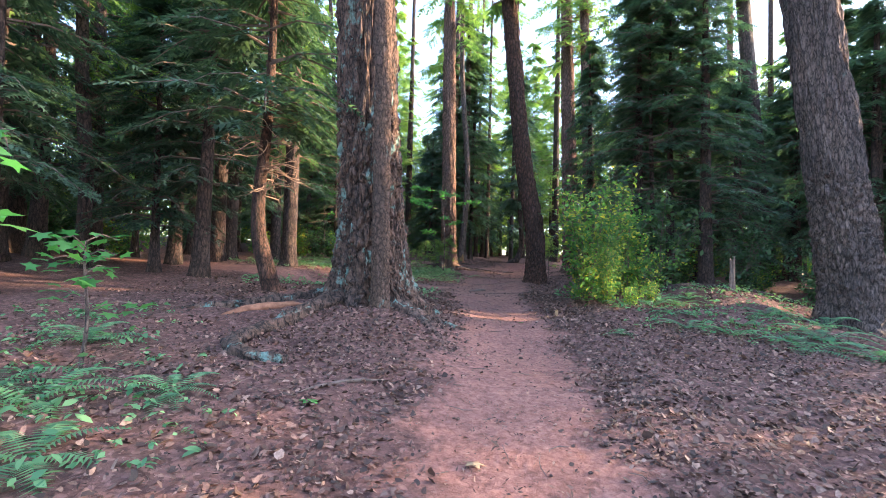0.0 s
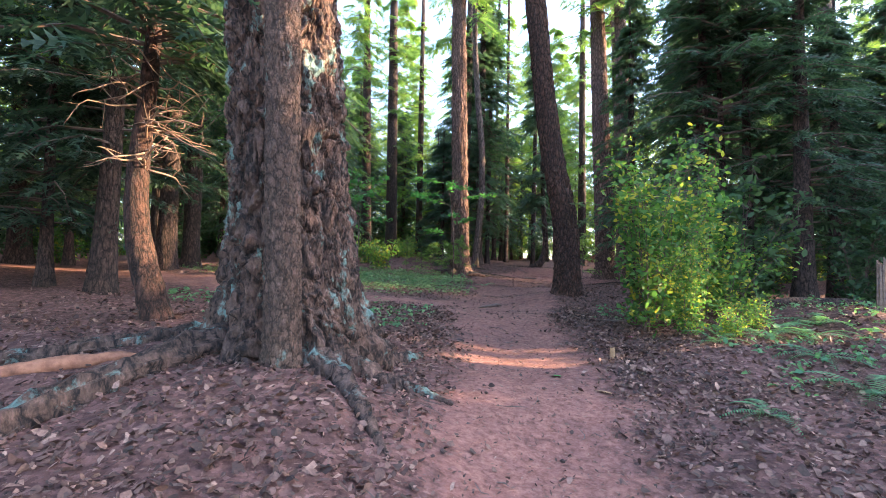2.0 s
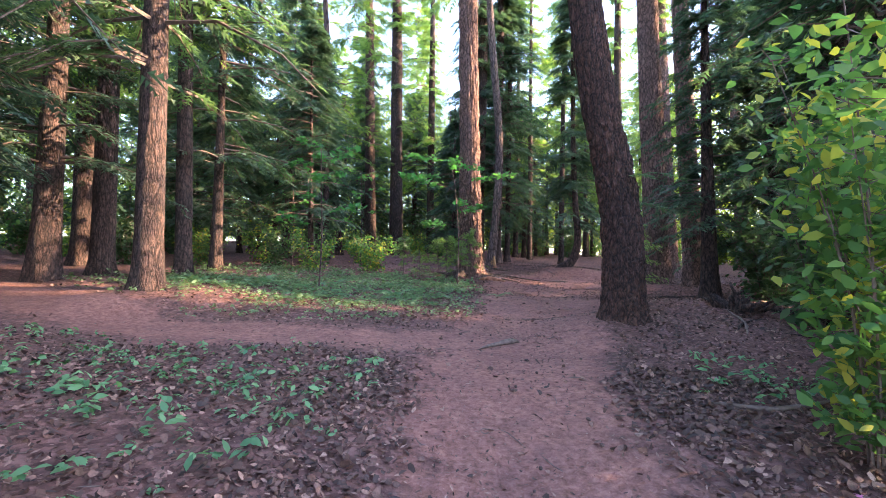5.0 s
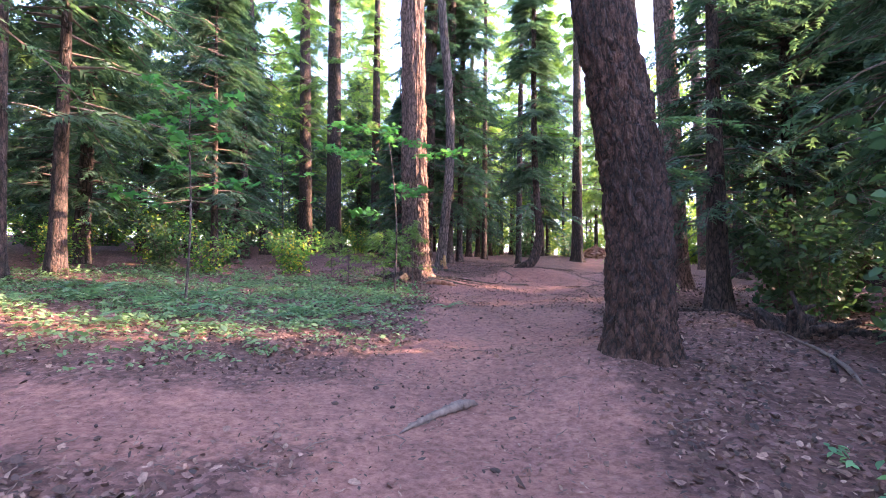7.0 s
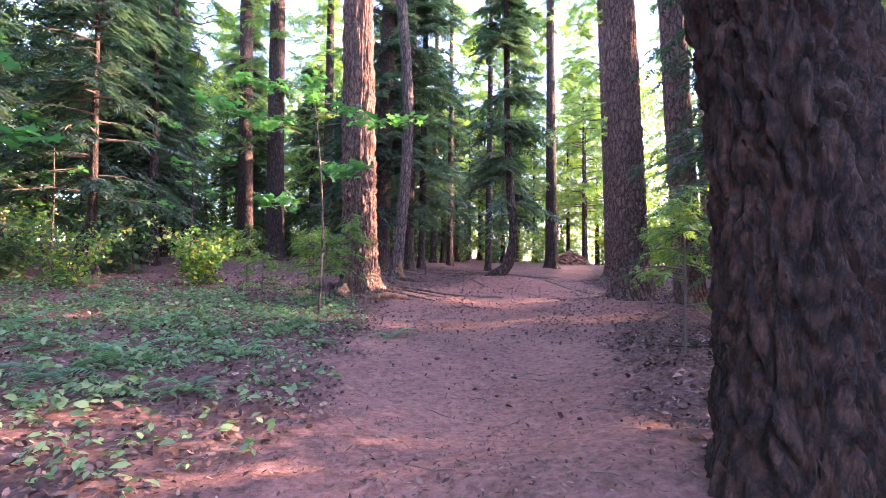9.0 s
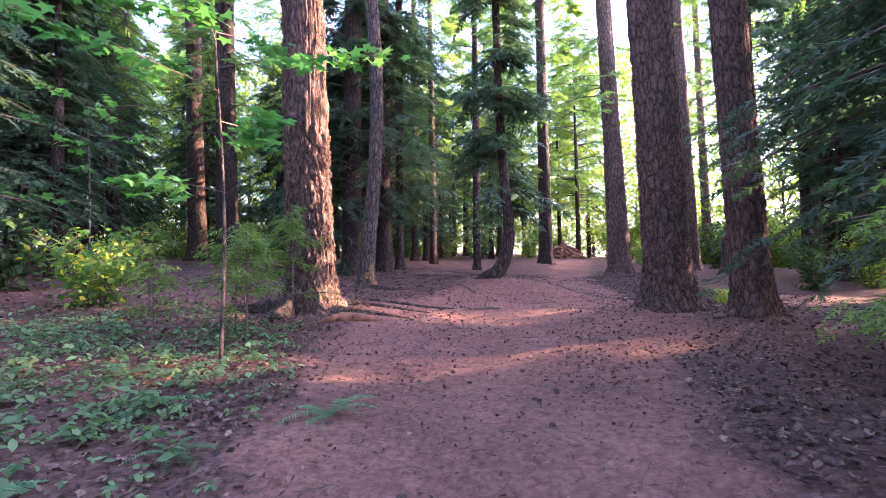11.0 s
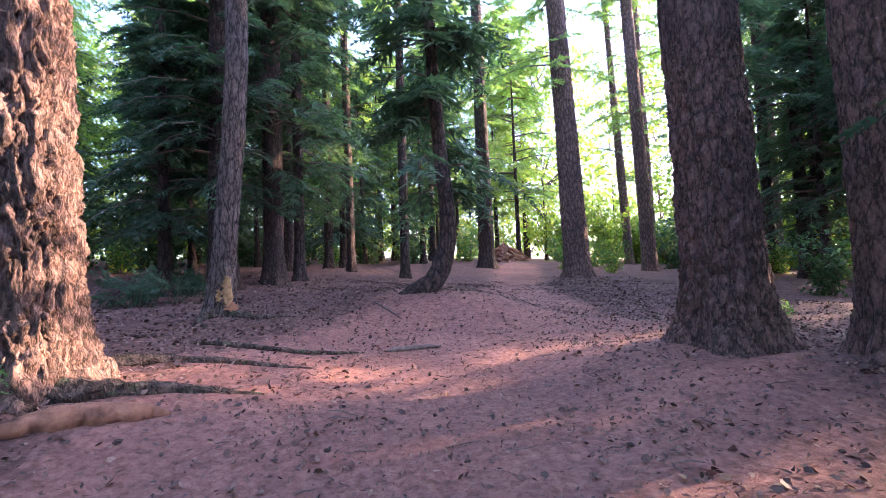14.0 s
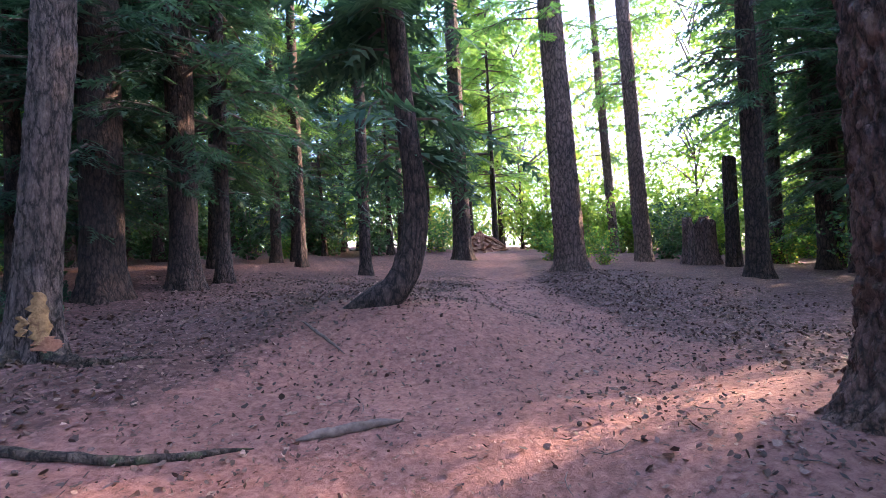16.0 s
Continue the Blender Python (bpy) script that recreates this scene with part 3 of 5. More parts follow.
# name, x, y, radius, lean, material, near
LARGE = [
    (3.2, 16.62, 0.325, (-0.1, 0.02), M_BARK_RED, "leaning fir with dark ridged bark close to the trail", 220, 280, 0.038, (0.2, 0, 1.7)),
    (0.42, 26.02, 0.42, (-0.02, 0.0), M_BARK, "straight fir with reddish ridged bark and mossy roots", 190, 240, 0.058, (0, 0, 1)),
    (0.95, 29.5, 0.19, (0.0, 0.0), M_BARK_GREY, "slim grey fir with a bare scar near its foot", 90, 130, 0.016, (0.56, 0, 5.0)),
    (7.02, 25.8, 0.43, (-0.03, 0.015), M_BARK, "broad fir with grey-brown ridged bark and pale lichen", 190, 240, 0.042, (0, 0, 1)),
    (7.72, 24.6, 0.31, (-0.035, 0.02), M_BARK, "fir with smooth dark purple-brown bark", 110, 140, 0.022, (0, 0, 1)),
    (11.3, 36.2, 0.42, (-0.03, 0.01), M_BARK, "tall fir with dark ridged bark", 48, 70, 0.03, (0, 0, 1)),
    (8.75, 10.4, 0.58, (-0.10, 0.05), M_BARK_GREY, "thick leaning fir with heavy grey bark", 150, 180, 0.08, (0, 0, 1)),
    (-5.18, 16.7, 0.235, (0.0, 0.0), M_BARK_DARK, "slender fir with pale bark that catches low sun", 40, 60, 0.01, (0, 0, 1)),
    (9.8, 41.3, 0.34, (0.0, 0.0), M_BARK_DARK, "dark straight fir behind the cedar", 30, 44, 0.015, (0, 0, 1)),
    (16.9, 39.6, 0.33, (-0.03, 0.01), M_BARK, "tall slim fir against the bright clearing", 30, 44, 0.015, (0, 0, 1)),
    (20.3, 45.7, 0.26, (-0.04, 0.01), M_BARK, "tall slim fir against the bright clearing", 30, 44, 0.012, (0, 0, 1)),
    (23.0, 47.0, 0.3, (-0.02, 0.0), M_BARK, "tall slim fir against the bright clearing", 30, 44, 0.012, (0, 0, 1)),
    (14.9, 33.2, 0.25, (0.0, 0.0), M_BARK_DARK, "dark fir beside the broken snag", 30, 44, 0.015, (0, 0, 1)),
    (24.0, 39.6, 0.40, (0.0, 0.0), M_BARK, "tall fir at the clearing's edge", 30, 44, 0.012, (0, 0, 1)),
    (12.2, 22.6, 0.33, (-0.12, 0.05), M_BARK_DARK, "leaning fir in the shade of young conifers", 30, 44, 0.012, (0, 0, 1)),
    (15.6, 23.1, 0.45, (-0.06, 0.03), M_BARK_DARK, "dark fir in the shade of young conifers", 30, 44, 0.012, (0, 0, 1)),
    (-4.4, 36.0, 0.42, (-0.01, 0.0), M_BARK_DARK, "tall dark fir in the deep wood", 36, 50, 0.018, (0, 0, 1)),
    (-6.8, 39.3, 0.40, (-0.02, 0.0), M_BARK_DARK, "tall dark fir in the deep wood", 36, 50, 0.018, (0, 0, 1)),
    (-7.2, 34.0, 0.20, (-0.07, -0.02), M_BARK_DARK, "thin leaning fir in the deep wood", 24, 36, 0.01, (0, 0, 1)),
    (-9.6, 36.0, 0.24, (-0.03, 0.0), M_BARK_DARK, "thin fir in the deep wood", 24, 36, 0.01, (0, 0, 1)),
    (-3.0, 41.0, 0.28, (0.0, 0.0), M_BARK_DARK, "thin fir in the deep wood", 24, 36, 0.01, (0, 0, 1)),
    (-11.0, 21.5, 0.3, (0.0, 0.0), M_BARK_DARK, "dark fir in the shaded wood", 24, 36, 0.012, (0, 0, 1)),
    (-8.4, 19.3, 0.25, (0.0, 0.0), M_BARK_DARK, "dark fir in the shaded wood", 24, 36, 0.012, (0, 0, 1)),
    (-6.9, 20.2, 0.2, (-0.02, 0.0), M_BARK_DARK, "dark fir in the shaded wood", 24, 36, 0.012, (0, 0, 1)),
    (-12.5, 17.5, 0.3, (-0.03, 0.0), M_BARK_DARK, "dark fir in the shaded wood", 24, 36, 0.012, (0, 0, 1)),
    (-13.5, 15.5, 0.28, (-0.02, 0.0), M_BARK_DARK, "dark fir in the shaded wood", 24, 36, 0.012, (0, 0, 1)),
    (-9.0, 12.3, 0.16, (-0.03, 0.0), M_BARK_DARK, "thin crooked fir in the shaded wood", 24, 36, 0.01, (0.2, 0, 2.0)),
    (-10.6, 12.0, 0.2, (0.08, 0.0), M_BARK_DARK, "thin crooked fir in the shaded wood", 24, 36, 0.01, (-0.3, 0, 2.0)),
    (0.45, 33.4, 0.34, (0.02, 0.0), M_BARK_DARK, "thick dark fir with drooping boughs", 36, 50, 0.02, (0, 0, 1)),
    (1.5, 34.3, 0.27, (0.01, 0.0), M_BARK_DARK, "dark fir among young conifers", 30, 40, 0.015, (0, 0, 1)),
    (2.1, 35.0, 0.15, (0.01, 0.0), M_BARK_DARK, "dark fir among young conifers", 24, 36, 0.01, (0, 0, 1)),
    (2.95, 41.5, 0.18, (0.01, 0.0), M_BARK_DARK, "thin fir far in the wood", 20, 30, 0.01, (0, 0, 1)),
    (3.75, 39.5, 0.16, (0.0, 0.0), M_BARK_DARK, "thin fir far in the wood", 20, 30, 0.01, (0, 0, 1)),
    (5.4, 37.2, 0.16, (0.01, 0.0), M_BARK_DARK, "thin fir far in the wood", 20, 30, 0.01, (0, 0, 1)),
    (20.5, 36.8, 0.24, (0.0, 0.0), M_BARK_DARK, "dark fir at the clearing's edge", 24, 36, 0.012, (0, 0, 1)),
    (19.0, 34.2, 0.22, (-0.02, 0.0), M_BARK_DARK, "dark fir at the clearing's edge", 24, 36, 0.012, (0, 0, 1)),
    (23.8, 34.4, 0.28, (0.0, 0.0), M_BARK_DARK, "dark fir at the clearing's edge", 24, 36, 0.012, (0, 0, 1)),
]
for i, (x, y, r, lean, mat, label, ns, nz, bark, bend) in enumerate(LARGE):
    tree("fir_tree", x, y, r, lean, mat, label, HANGING if i == 7 else DARK_HIGH if i == 12 or i > 33 else DENSE[i % 3] if 28 <= i <= 30 else HIGH[i % 2] if i in (5, 8, 9, 10, 11, 13, 14, 15) or i > 15 else TALL[i % 3], "", 25.0, ns, nz, i * 71.0, 0.9 + 0.05 * (i % 4), FIRS, bark=bark, bend=bend,
         flare=0.04 + r * (0.25 if i == 0 else 0.55 if i == 3 else 0.4), flare_h=0.3, lobes=4 + i % 3, plate=(0.085, 0.26) if i in (0, 1, 3, 6) else (0.06, 0.2) if i < 6 else (0.15, 0.5))

# gaps in the wood through which the low sun reaches the trail: x, y on the ground
GAPS = [(2.0, 10.4, 0.4), (3.4, 23.4, 0.15), (6.0, 27.05, -0.4), (0.8, 26.25, -1.4), (-5.2, 16.8, 0.1)]


def beside_gap(x, y, reach, height):
    """The place moved sideways out of the sun's way, where it would stand in it."""
    for gx, gy, half in GAPS:
        along = (x - gx) * math.cos(az) + (y - gy) * math.sin(az)
        off = (y - gy) * math.cos(az) - (x - gx) * math.sin(az)
        if along > 0 and along * math.tan(el) < height and abs(off) < reach + half:
            y += ((reach + half) * (1 if off > 0 else -1) - off) / math.cos(az)
    return x, y


# young conifers with low dark boughs; the sunward rows are added as sun screen
UNDER = [(-7.5, 13.0), (-9.5, 10.5), (-6.2, 12.8), (-11.0, 17.5), (-13.0, 10.0), (-8.5, 15.6), (-14.5, 15.0), (-6.8, 21.5), (-9.0, 25.0), (-5.8, 26.2), (-11.5, 27.0), (-8.5, 30.0),
         (-12.5, 33.0), (-7.5, 31.8), (-15.0, 22.0), (0.2, 41.5), (3.6, 42.5), (-1.5, 45.0), (5.0, 48.0), (8.0, 46.5),
         (10.5, 19.0), (9.8, 23.2), (14.5, 17.8), (16.5, 21.5), (18.5, 18.0), (19.0, 24.5), (-17, 8), (-16, 18), (-9.5, 5.0), (-12.5, 3.5), (-7.2, 8.2), (-9.2, 36), (-12, 36), (-15, 40), (-8.5, 33), (-5, 46), (-1.2, 37.5), (-11, 39.5), (-8, 43), (-14.5, 36.5),
         # (21.8, 23.0) to (18, 21.2) are added to block sun on the trail
         (-0.8, 33.6), (1.6, 37.6), (-13, 30), (15.5, 27.5), (13.5, 12.4), (16, 13.5), (17.5, 29), (20, 20.5), (21.5, 17), (17, 25), (10.8, 21.5), (21.8, 23.0), (24.5, 22.5), (18, 21.2), (8.6, 21.3), (7.8, 18.0), (20, 34.5), (22.5, 35.5), (18.3, 33.0), (23.5, 32.5),
         # mostly unseen trees on the sun's side, put here to shade the floor
         (19, 1.5), (17, 4.5), (20.5, 6), (18, 8.2), (16.2, 10.4), (19.2, 12.2), (21, 15.6), (18.6, 15.8), (16.4, 18.2), (20, 18.4), (22.6, 20.6), (19.6, 23.0), (22.4, 25.4), (20.4, 27.6), (21.6, 30.2), (7.2, 17.4), (8.2, 20.2), (25, 28), (26, 34), (18, -2), (21, -5)]
for i, (x, y) in enumerate(UNDER):
    s = 0.85 + 0.3 * ((i * 37) % 10) / 10
    x, y = beside_gap(x, y, 2.25 * s, 10 * s)
    tree("young_conifer", x, y, 0.11 + 0.05 * (i % 3), (0.02 * ((i % 3) - 1), 0.01), M_BARK_DARK, "young dark green conifer with drooping boughs, some added as unseen sun screens", YOUNG[i % 4], "", 10.0 * s, 14, 20,
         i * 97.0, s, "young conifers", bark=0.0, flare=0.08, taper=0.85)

# old spreading conifers that keep the wood dark
SPREADING = [(-6.8, 30.6), (-11.5, 14.0), (-8.0, 17.4), (-15.0, 11.5), (-14.0, 27.5), (-9.5, 7.5), (-17.5, 15.0), (8.4, 15.4), (6.7, 16.6), (6.3, 18.9), (-8.6, 44.0), (-11.8, 41.8), (-5.2, 47.5), (-14.5, 45.0)]
for i, (x, y) in enumerate(SPREADING):
    s = (0.55 if x > 0 or i == 0 else 0.8) + 0.06 * (i % 4)
    x, y = beside_gap(x, y, 2.6 * s, 16 * s)
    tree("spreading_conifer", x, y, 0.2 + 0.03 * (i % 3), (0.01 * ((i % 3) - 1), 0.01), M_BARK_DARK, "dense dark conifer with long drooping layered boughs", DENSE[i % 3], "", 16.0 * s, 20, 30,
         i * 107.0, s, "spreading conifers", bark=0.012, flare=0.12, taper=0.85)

# lighter hemlocks further off
PALE = [(2.8, 52), (6.5, 53), (9.5, 50.5), (12.5, 55), (-4, 50), (-9, 46), (16, 52), (-13, 41), (4.8, 58), (9, 62), (-17, 33), (-18, 27), (24, 20), (21, 14), (26, 31), (14.5, 48.5), (19, 29.5), (23.5, 9), (0.5, 56), (-6, 57), (-12, 50), (-20, 40), (-22, 30), (-1, 62), (7, 66), (13, 63), (-8, 66), (26, 25), (28, 18), (27, 12), (-21, 20), (-20, 12), (11, 57), (3, 66), (-15, 57)]
g = np.random.default_rng(63)
for i in range(24):
    a, d = radians(-98 + 160 * (i + g.uniform(0, 1)) / 24), g.uniform(29, 46)
    if not 24 < math.degrees(a) < 50:
        PALE.append((3 + d * math.sin(a), 20 + d * math.cos(a)))
for i, (x, y) in enumerate(PALE):
    x, y = beside_gap(x, y, 2.1 * (1.15 + 0.2 * (i % 4)), 22)
    tree("hemlock_tree", x, y, 0.16 + 0.03 * (i % 3), (0.0, 0.0), M_BARK_DARK, "slender hemlock with light green boughs", LIGHT[i % 3], "", 13.0, 14, 20, i * 131.0, 0.65 if x > 18 and y < 32 else 1.15 + 0.2 * (i % 4),
         "hemlocks in the wood", bark=0.0, flare=0.08, taper=0.85)

# slim hemlocks with clear stems, added unseen to keep sun off the left floor
SUN_BLOCK = crown_pair("clear", 65, 5.2, 7.6, 1.8, 60, M_HEMLOCK, per=10, spray=0.38, droop=0.15)
for i, (x, y) in enumerate([(15.2, 11.0), (15.8, 12.6), (15.4, 14.0), (16.6, 11.8)]):
    tree("hemlock_tree", x, y, 0.06, (0.0, 0.0), M_BARK_DARK, "unseen slim hemlock added to keep sun off the left floor", SUN_BLOCK, "", 7.0, 12, 16, i * 80.0, 1.0, "hemlocks in the wood", bark=0.0, flare=0.04, taper=0.85)

# leafy edge of the wood, with light from behind put into its leaf colour
k = 0
for ang in np.arange(-100, 101, 6.0):
    for ring, dist in enumerate((40, 50, 62)):
        a = radians(ang + 3 * ring + 2 * math.sin(k * 2.3))
        d = dist + 5 * math.sin(k * 1.7)
        x, y = 3 + d * math.sin(a), 22 + d * math.cos(a)
        k += 1
        # past 66 degrees the unseen near ring is kept to screen low sun
        if 26 < ang < 50 and ring < 1 or ang > 66 and ring:
            continue
        x, y = beside_gap(x, y, 3.6, 17)
        tree("broadleaf_tree", x, y, 0.15, (0.0, 0.0), M_BARK_DARK, "broadleaf tree at the edge of the wood, sunlight put into its colour", BROAD[k % 3], "", 9.0, 10, 14, k * 83.0, (1.2 if 30 < ang < 40 else 1.5 if 24 < ang < 52 else 1.1) + 0.1 * (k % 3),
             "leafy trees at the wood's edge", bark=0.0, flare=0.08, taper=0.8)


# ---- special trees ----
def bent_trunk(name, points, radii, material, parent, label="", sides=20, lump=0.12, seed=1):
    v, f = tube(points, radii, sides, lump, seed)
    return part_of(name, mesh_from(name, v, f, material, True), parent, label)


def smooth_line(points, n):
    """n points on a soft curve through the given ones."""
    p = np.array(points, float)
    p = np.vstack([2 * p[0] - p[1], p, 2 * p[-1] - p[-2]])
    out = []
    for t in np.linspace(0, len(points) - 1 - 1e-6, n):
        i = int(t)
        u = t - i
        a, b, c, d = p[i:i + 4]
        out.append(tuple(0.5 * (2 * b + (c - a) * u + (2 * a - 5 * b + 4 * c - d) * u * u + (3 * b - a - 3 * c + d) * u ** 3)))
    return out


# cedar whose trunk leaves the bank sideways and then rises
cx, cy = 4.75, 30.2
cedar = thing("cedar_tree", cx, cy, gz(cx, cy), "cedar with a trunk curved at the foot and drooping green sprays", "tree")
line = smooth_line([(-0.8, 0.1, -0.18), (-0.4, 0.05, -0.02), (0.0, 0, 0.2), (0.25, 0, 0.75), (0.32, 0, 1.5), (0.2, 0, 3.0), (0.1, 0, 6.0), (0.1, 0, 13.0)], 40)
bent_trunk("trunk", line, [0.09 + 0.12 * min(i / 8, 1) - 0.004 * max(i - 8, 0) for i in range(40)], M_BARK_DARK, cedar)
tris, limbs = conifer_crown(91, 1.5, 12.5, 1.9, 100, per=11, spray=0.6, droop=0.6)
part_of("crown", tri_mesh("cedar_crown", tris, M_CONIFER), cedar)
v, f = joined(limbs)
tagged(part_of("branchwork", mesh_from("cedar_limbs", v, f, M_TWIG), cedar), kind="stuff")

# leaning fir with a fan of dead branches
sx, sy = -3.62, 10.15
dead = thing("leaning_tree", sx, sy, gz(sx, sy), "leaning young tree with a fan of dead sunlit branches", "tree")
line = smooth_line([(0.35, 0, -0.2), (0.2, 0, 0.3), (-0.02, 0, 1.1), (-0.05, 0, 2.0), (0.05, 0, 3.2), (0.1, 0, 5.0), (0.1, 0, 9.0)], 34)
bent_trunk("trunk", line, [0.2 - 0.0045 * i for i in range(34)], M_BARK_RED, dead)
g = np.random.default_rng(5)
for i in range(44):
    a, z = g.uniform(0, 2 * math.pi), g.uniform(1.9, 3.7)
    ln = g.uniform(0.25, 1.0)
    d = np.array([math.cos(a), math.sin(a), g.uniform(-0.5, 0.35)])
    p0 = np.array([0.03, 0, z])
    p1, p2 = p0 + d * ln * 0.45 + g.normal(0, 0.05, 3), p0 + d * ln * 0.8 + g.normal(0, 0.09, 3)
    pts = smooth_line([p0, p1, p2, p2 + d * ln * 0.3 + g.normal(0, 0.12, 3) + [0, 0, -0.08]], 9)
    bent_trunk("dead_branch", pts, np.linspace(0.017, 0.003, 9), M_DRY, dead, "", 5, 0.3, i)
    for q in range(2):
        r0 = np.array(pts[3 + 3 * q])
        r1 = r0 + g.normal(0, 0.16, 3) + d * 0.12
        bent_trunk("dead_twig", smooth_line([r0, (r0 + r1) / 2 + g.normal(0, 0.03, 3), r1], 5), np.linspace(0.008, 0.002, 5), M_DRY, dead, "", 4, 0.2, i + 50 * q)
tris, limbs = conifer_crown(92, 3.3, 10.5, 2.6, 120, per=12, spray=0.5, droop=0.5)
part_of("crown", tri_mesh("leaning_crown", tris, M_CONIFER), dead)
v, f = joined(limbs)
tagged(part_of("branchwork", mesh_from("leaning_limbs", v, f, M_TWIG), dead), kind="stuff")


# ---- roots, logs, stumps ----
def bark_patch(parent, r, lean, z0, z1, a0, a1, material, label, seed=1):
    """A bare or lichened patch that wraps part of a trunk, with a ragged outline."""
    g = np.random.default_rng(seed)
    n, m = 16, 14
    verts, faces = [], []
    for i in range(m):
        k = i / (m - 1)
        z = z0 + (z1 - z0) * k
        wid = math.sin(math.pi * (0.08 + 0.84 * k)) ** 0.6
        mid, half = (a0 + a1) / 2 + g.uniform(-5, 5), (a1 - a0) / 2 * wid * g.uniform(0.6, 1.2)
        for j in range(n):
            a = radians(mid + half * (2 * j / (n - 1) - 1))
            edge = 1 - abs(2 * j / (n - 1) - 1) ** 4
            rr = r(z) + 0.014 * edge - 0.012 + g.uniform(0, 0.006)
            verts.append((lean[0] * z + rr * math.cos(a), lean[1] * z + rr * math.sin(a), z))
    for i in range(m - 1):
        for j in range(n - 1):
            faces.append((i * n + j, i * n + j + 1, (i + 1) * n + j + 1, (i + 1) * n + j))
    part_of("bark_scar", mesh_from("bark_scar", verts, faces, material, True), parent, label, pose(0.25, 0, 0))


def ground_branch(name, pts, radii, material, label, category, lift=0.5, n=None, group="", sides=9, lump=0.35):
    """A branch, root or log that follows the ground through points in plan."""
    n = n or 6 * len(pts)
    flat = smooth_line([(x, y, 0) for x, y in pts], n)
    rr = np.interp(np.linspace(0, 1, n), np.linspace(0, 1, len(radii)), radii)
    ends = np.minimum(np.arange(n), np.arange(n)[::-1])
    rr = rr * np.interp(ends, [0, 2, 4], [0.25, 0.8, 1.0])
    flat = [(x + 0.25 * rr[i] * math.sin(2.1 * i + pts[0][0]), y + 0.3 * rr[i] * math.sin(1.4 * i + pts[0][1]), 0) for i, (x, y, _) in enumerate(flat)]
    x0, y0 = pts[0]
    z0 = gz(x0, y0)
    line = [(x - x0, y - y0, gz(x, y) - z0 + rr[i] * lift) for i, (x, y, _) in enumerate(flat)]
    v, f = tube(line, rr, sides, lump, x0 * 3.3)
    ob = new(name, mesh_from(name, v, f, material, True))
    ob.matrix_world = pose(x0, y0, z0)
    return tagged(ob, label, category, group)


def root_of(parent, pts, radii, material, lift=0.2, label=""):
    px, py, pz = parent.matrix_basis.translation
    n = 6 * len(pts)
    flat = smooth_line([(x, y, 0) for x, y in pts], n)
    rr = np.interp(np.linspace(0, 1, n), np.linspace(0, 1, len(radii)), radii)
    line = [(x - px, y - py, gz(x, y) - pz + rr[i] * lift) for i, (x, y, _) in enumerate(flat)]
    v, f = tube(line, rr, 16, 0.75, pts[0][0] * 2.7)
    return part_of("root", mesh_from("root", v, f, material, True), parent, label)


root_of(big, [(-1.55, 8.7), (-1.8, 7.7), (-2.1, 6.9), (-2.3, 6.2), (-2.0, 5.6), (-1.45, 5.4)], [0.18, 0.13, 0.11, 0.1, 0.09, 0.06], M_BARK_BIG, 0.2, "thick gnarled surface root")
root_of(big, [(-1.6, 9.0), (-2.3, 8.7), (-3.1, 8.1), (-4.0, 7.9)], [0.18, 0.11, 0.08, 0.04], M_BARK_BIG, 0.0)
root_of(big, [(-0.75, 8.7), (-0.3, 8.5), (0.1, 8.5), (0.5, 8.3)], [0.24, 0.12, 0.07, 0.02], M_BARK_BIG, 0.0)
root_of(big, [(-0.75, 8.3), (-0.35, 7.9), (-0.1, 7.5), (0.15, 7.1)], [0.2, 0.1, 0.06, 0.02], M_BARK_BIG, 0.0)
root_of(big, [(-0.7, 9.1), (-0.2, 9.35), (0.1, 9.8)], [0.22, 0.12, 0.04], M_BARK_BIG, 0.0)
firs = [o for o in scene.objects if o.parent is None and o.name.startswith("fir_tree")]


def fir_near(x, y):
    return min(firs, key=lambda o: (o.matrix_basis.translation.x - x) ** 2 + (o.matrix_basis.translation.y - y) ** 2)


def sprigs(parent, places, seed):
    """Small needle sprays that grow straight from a trunk."""
    g = np.random.default_rng(seed)
    for x, y, z, dx, dy, ln in places:
        base = np.array([[x + dx * ln * k, y + dy * ln * k, z + 0.1 * k - 0.2 * k * k] for k in np.linspace(0, 1, 9)])
        way = np.array([dx, dy, -0.1])
        tris_ = []
        for sg in (-1, 1):
            al = unit(way + sg * np.array([-dy, dx, 0.0]) * g.uniform(0.5, 1.1, (9, 1)) + g.normal(0, 0.12, (9, 3)))
            sd = unit(np.cross(al, [0, 0, 1.0] + 0.2 * g.normal(0, 1, (9, 3))))
            lg = 0.17 * g.uniform(0.6, 1.2, 9)
            tris_.append(sprays(base, al, sd, lg, lg * 0.4, g))
        tagged(part_of("sprig", tri_mesh("sprig", np.concatenate(tris_), M_SOFT), parent, "small green needle sprig"), kind="stuff")


t3, pole_tree, t2, t5, t6 = fir_near(0.33, 26.0), fir_near(1.19, 29.5), fir_near(3.27, 16.65), fir_near(6.92, 25.8), fir_near(7.75, 24.6)
sprigs(t2, [(0.25, -0.2, 2.35, 0.94, -0.35, 0.6), (0.1, -0.3, 2.3, 0.5, -0.86, 0.4), (0.28, 0.0, 1.9, 0.98, 0.2, 0.45)], 17)
bark_patch(pole_tree, lambda z: 0.225 + 0.12 * math.exp(-z / 0.3), (0.0, 0.0), 0.14, 0.6, -82, -42, M_TORN, "bare yellow wood where the bark is gone", 3)
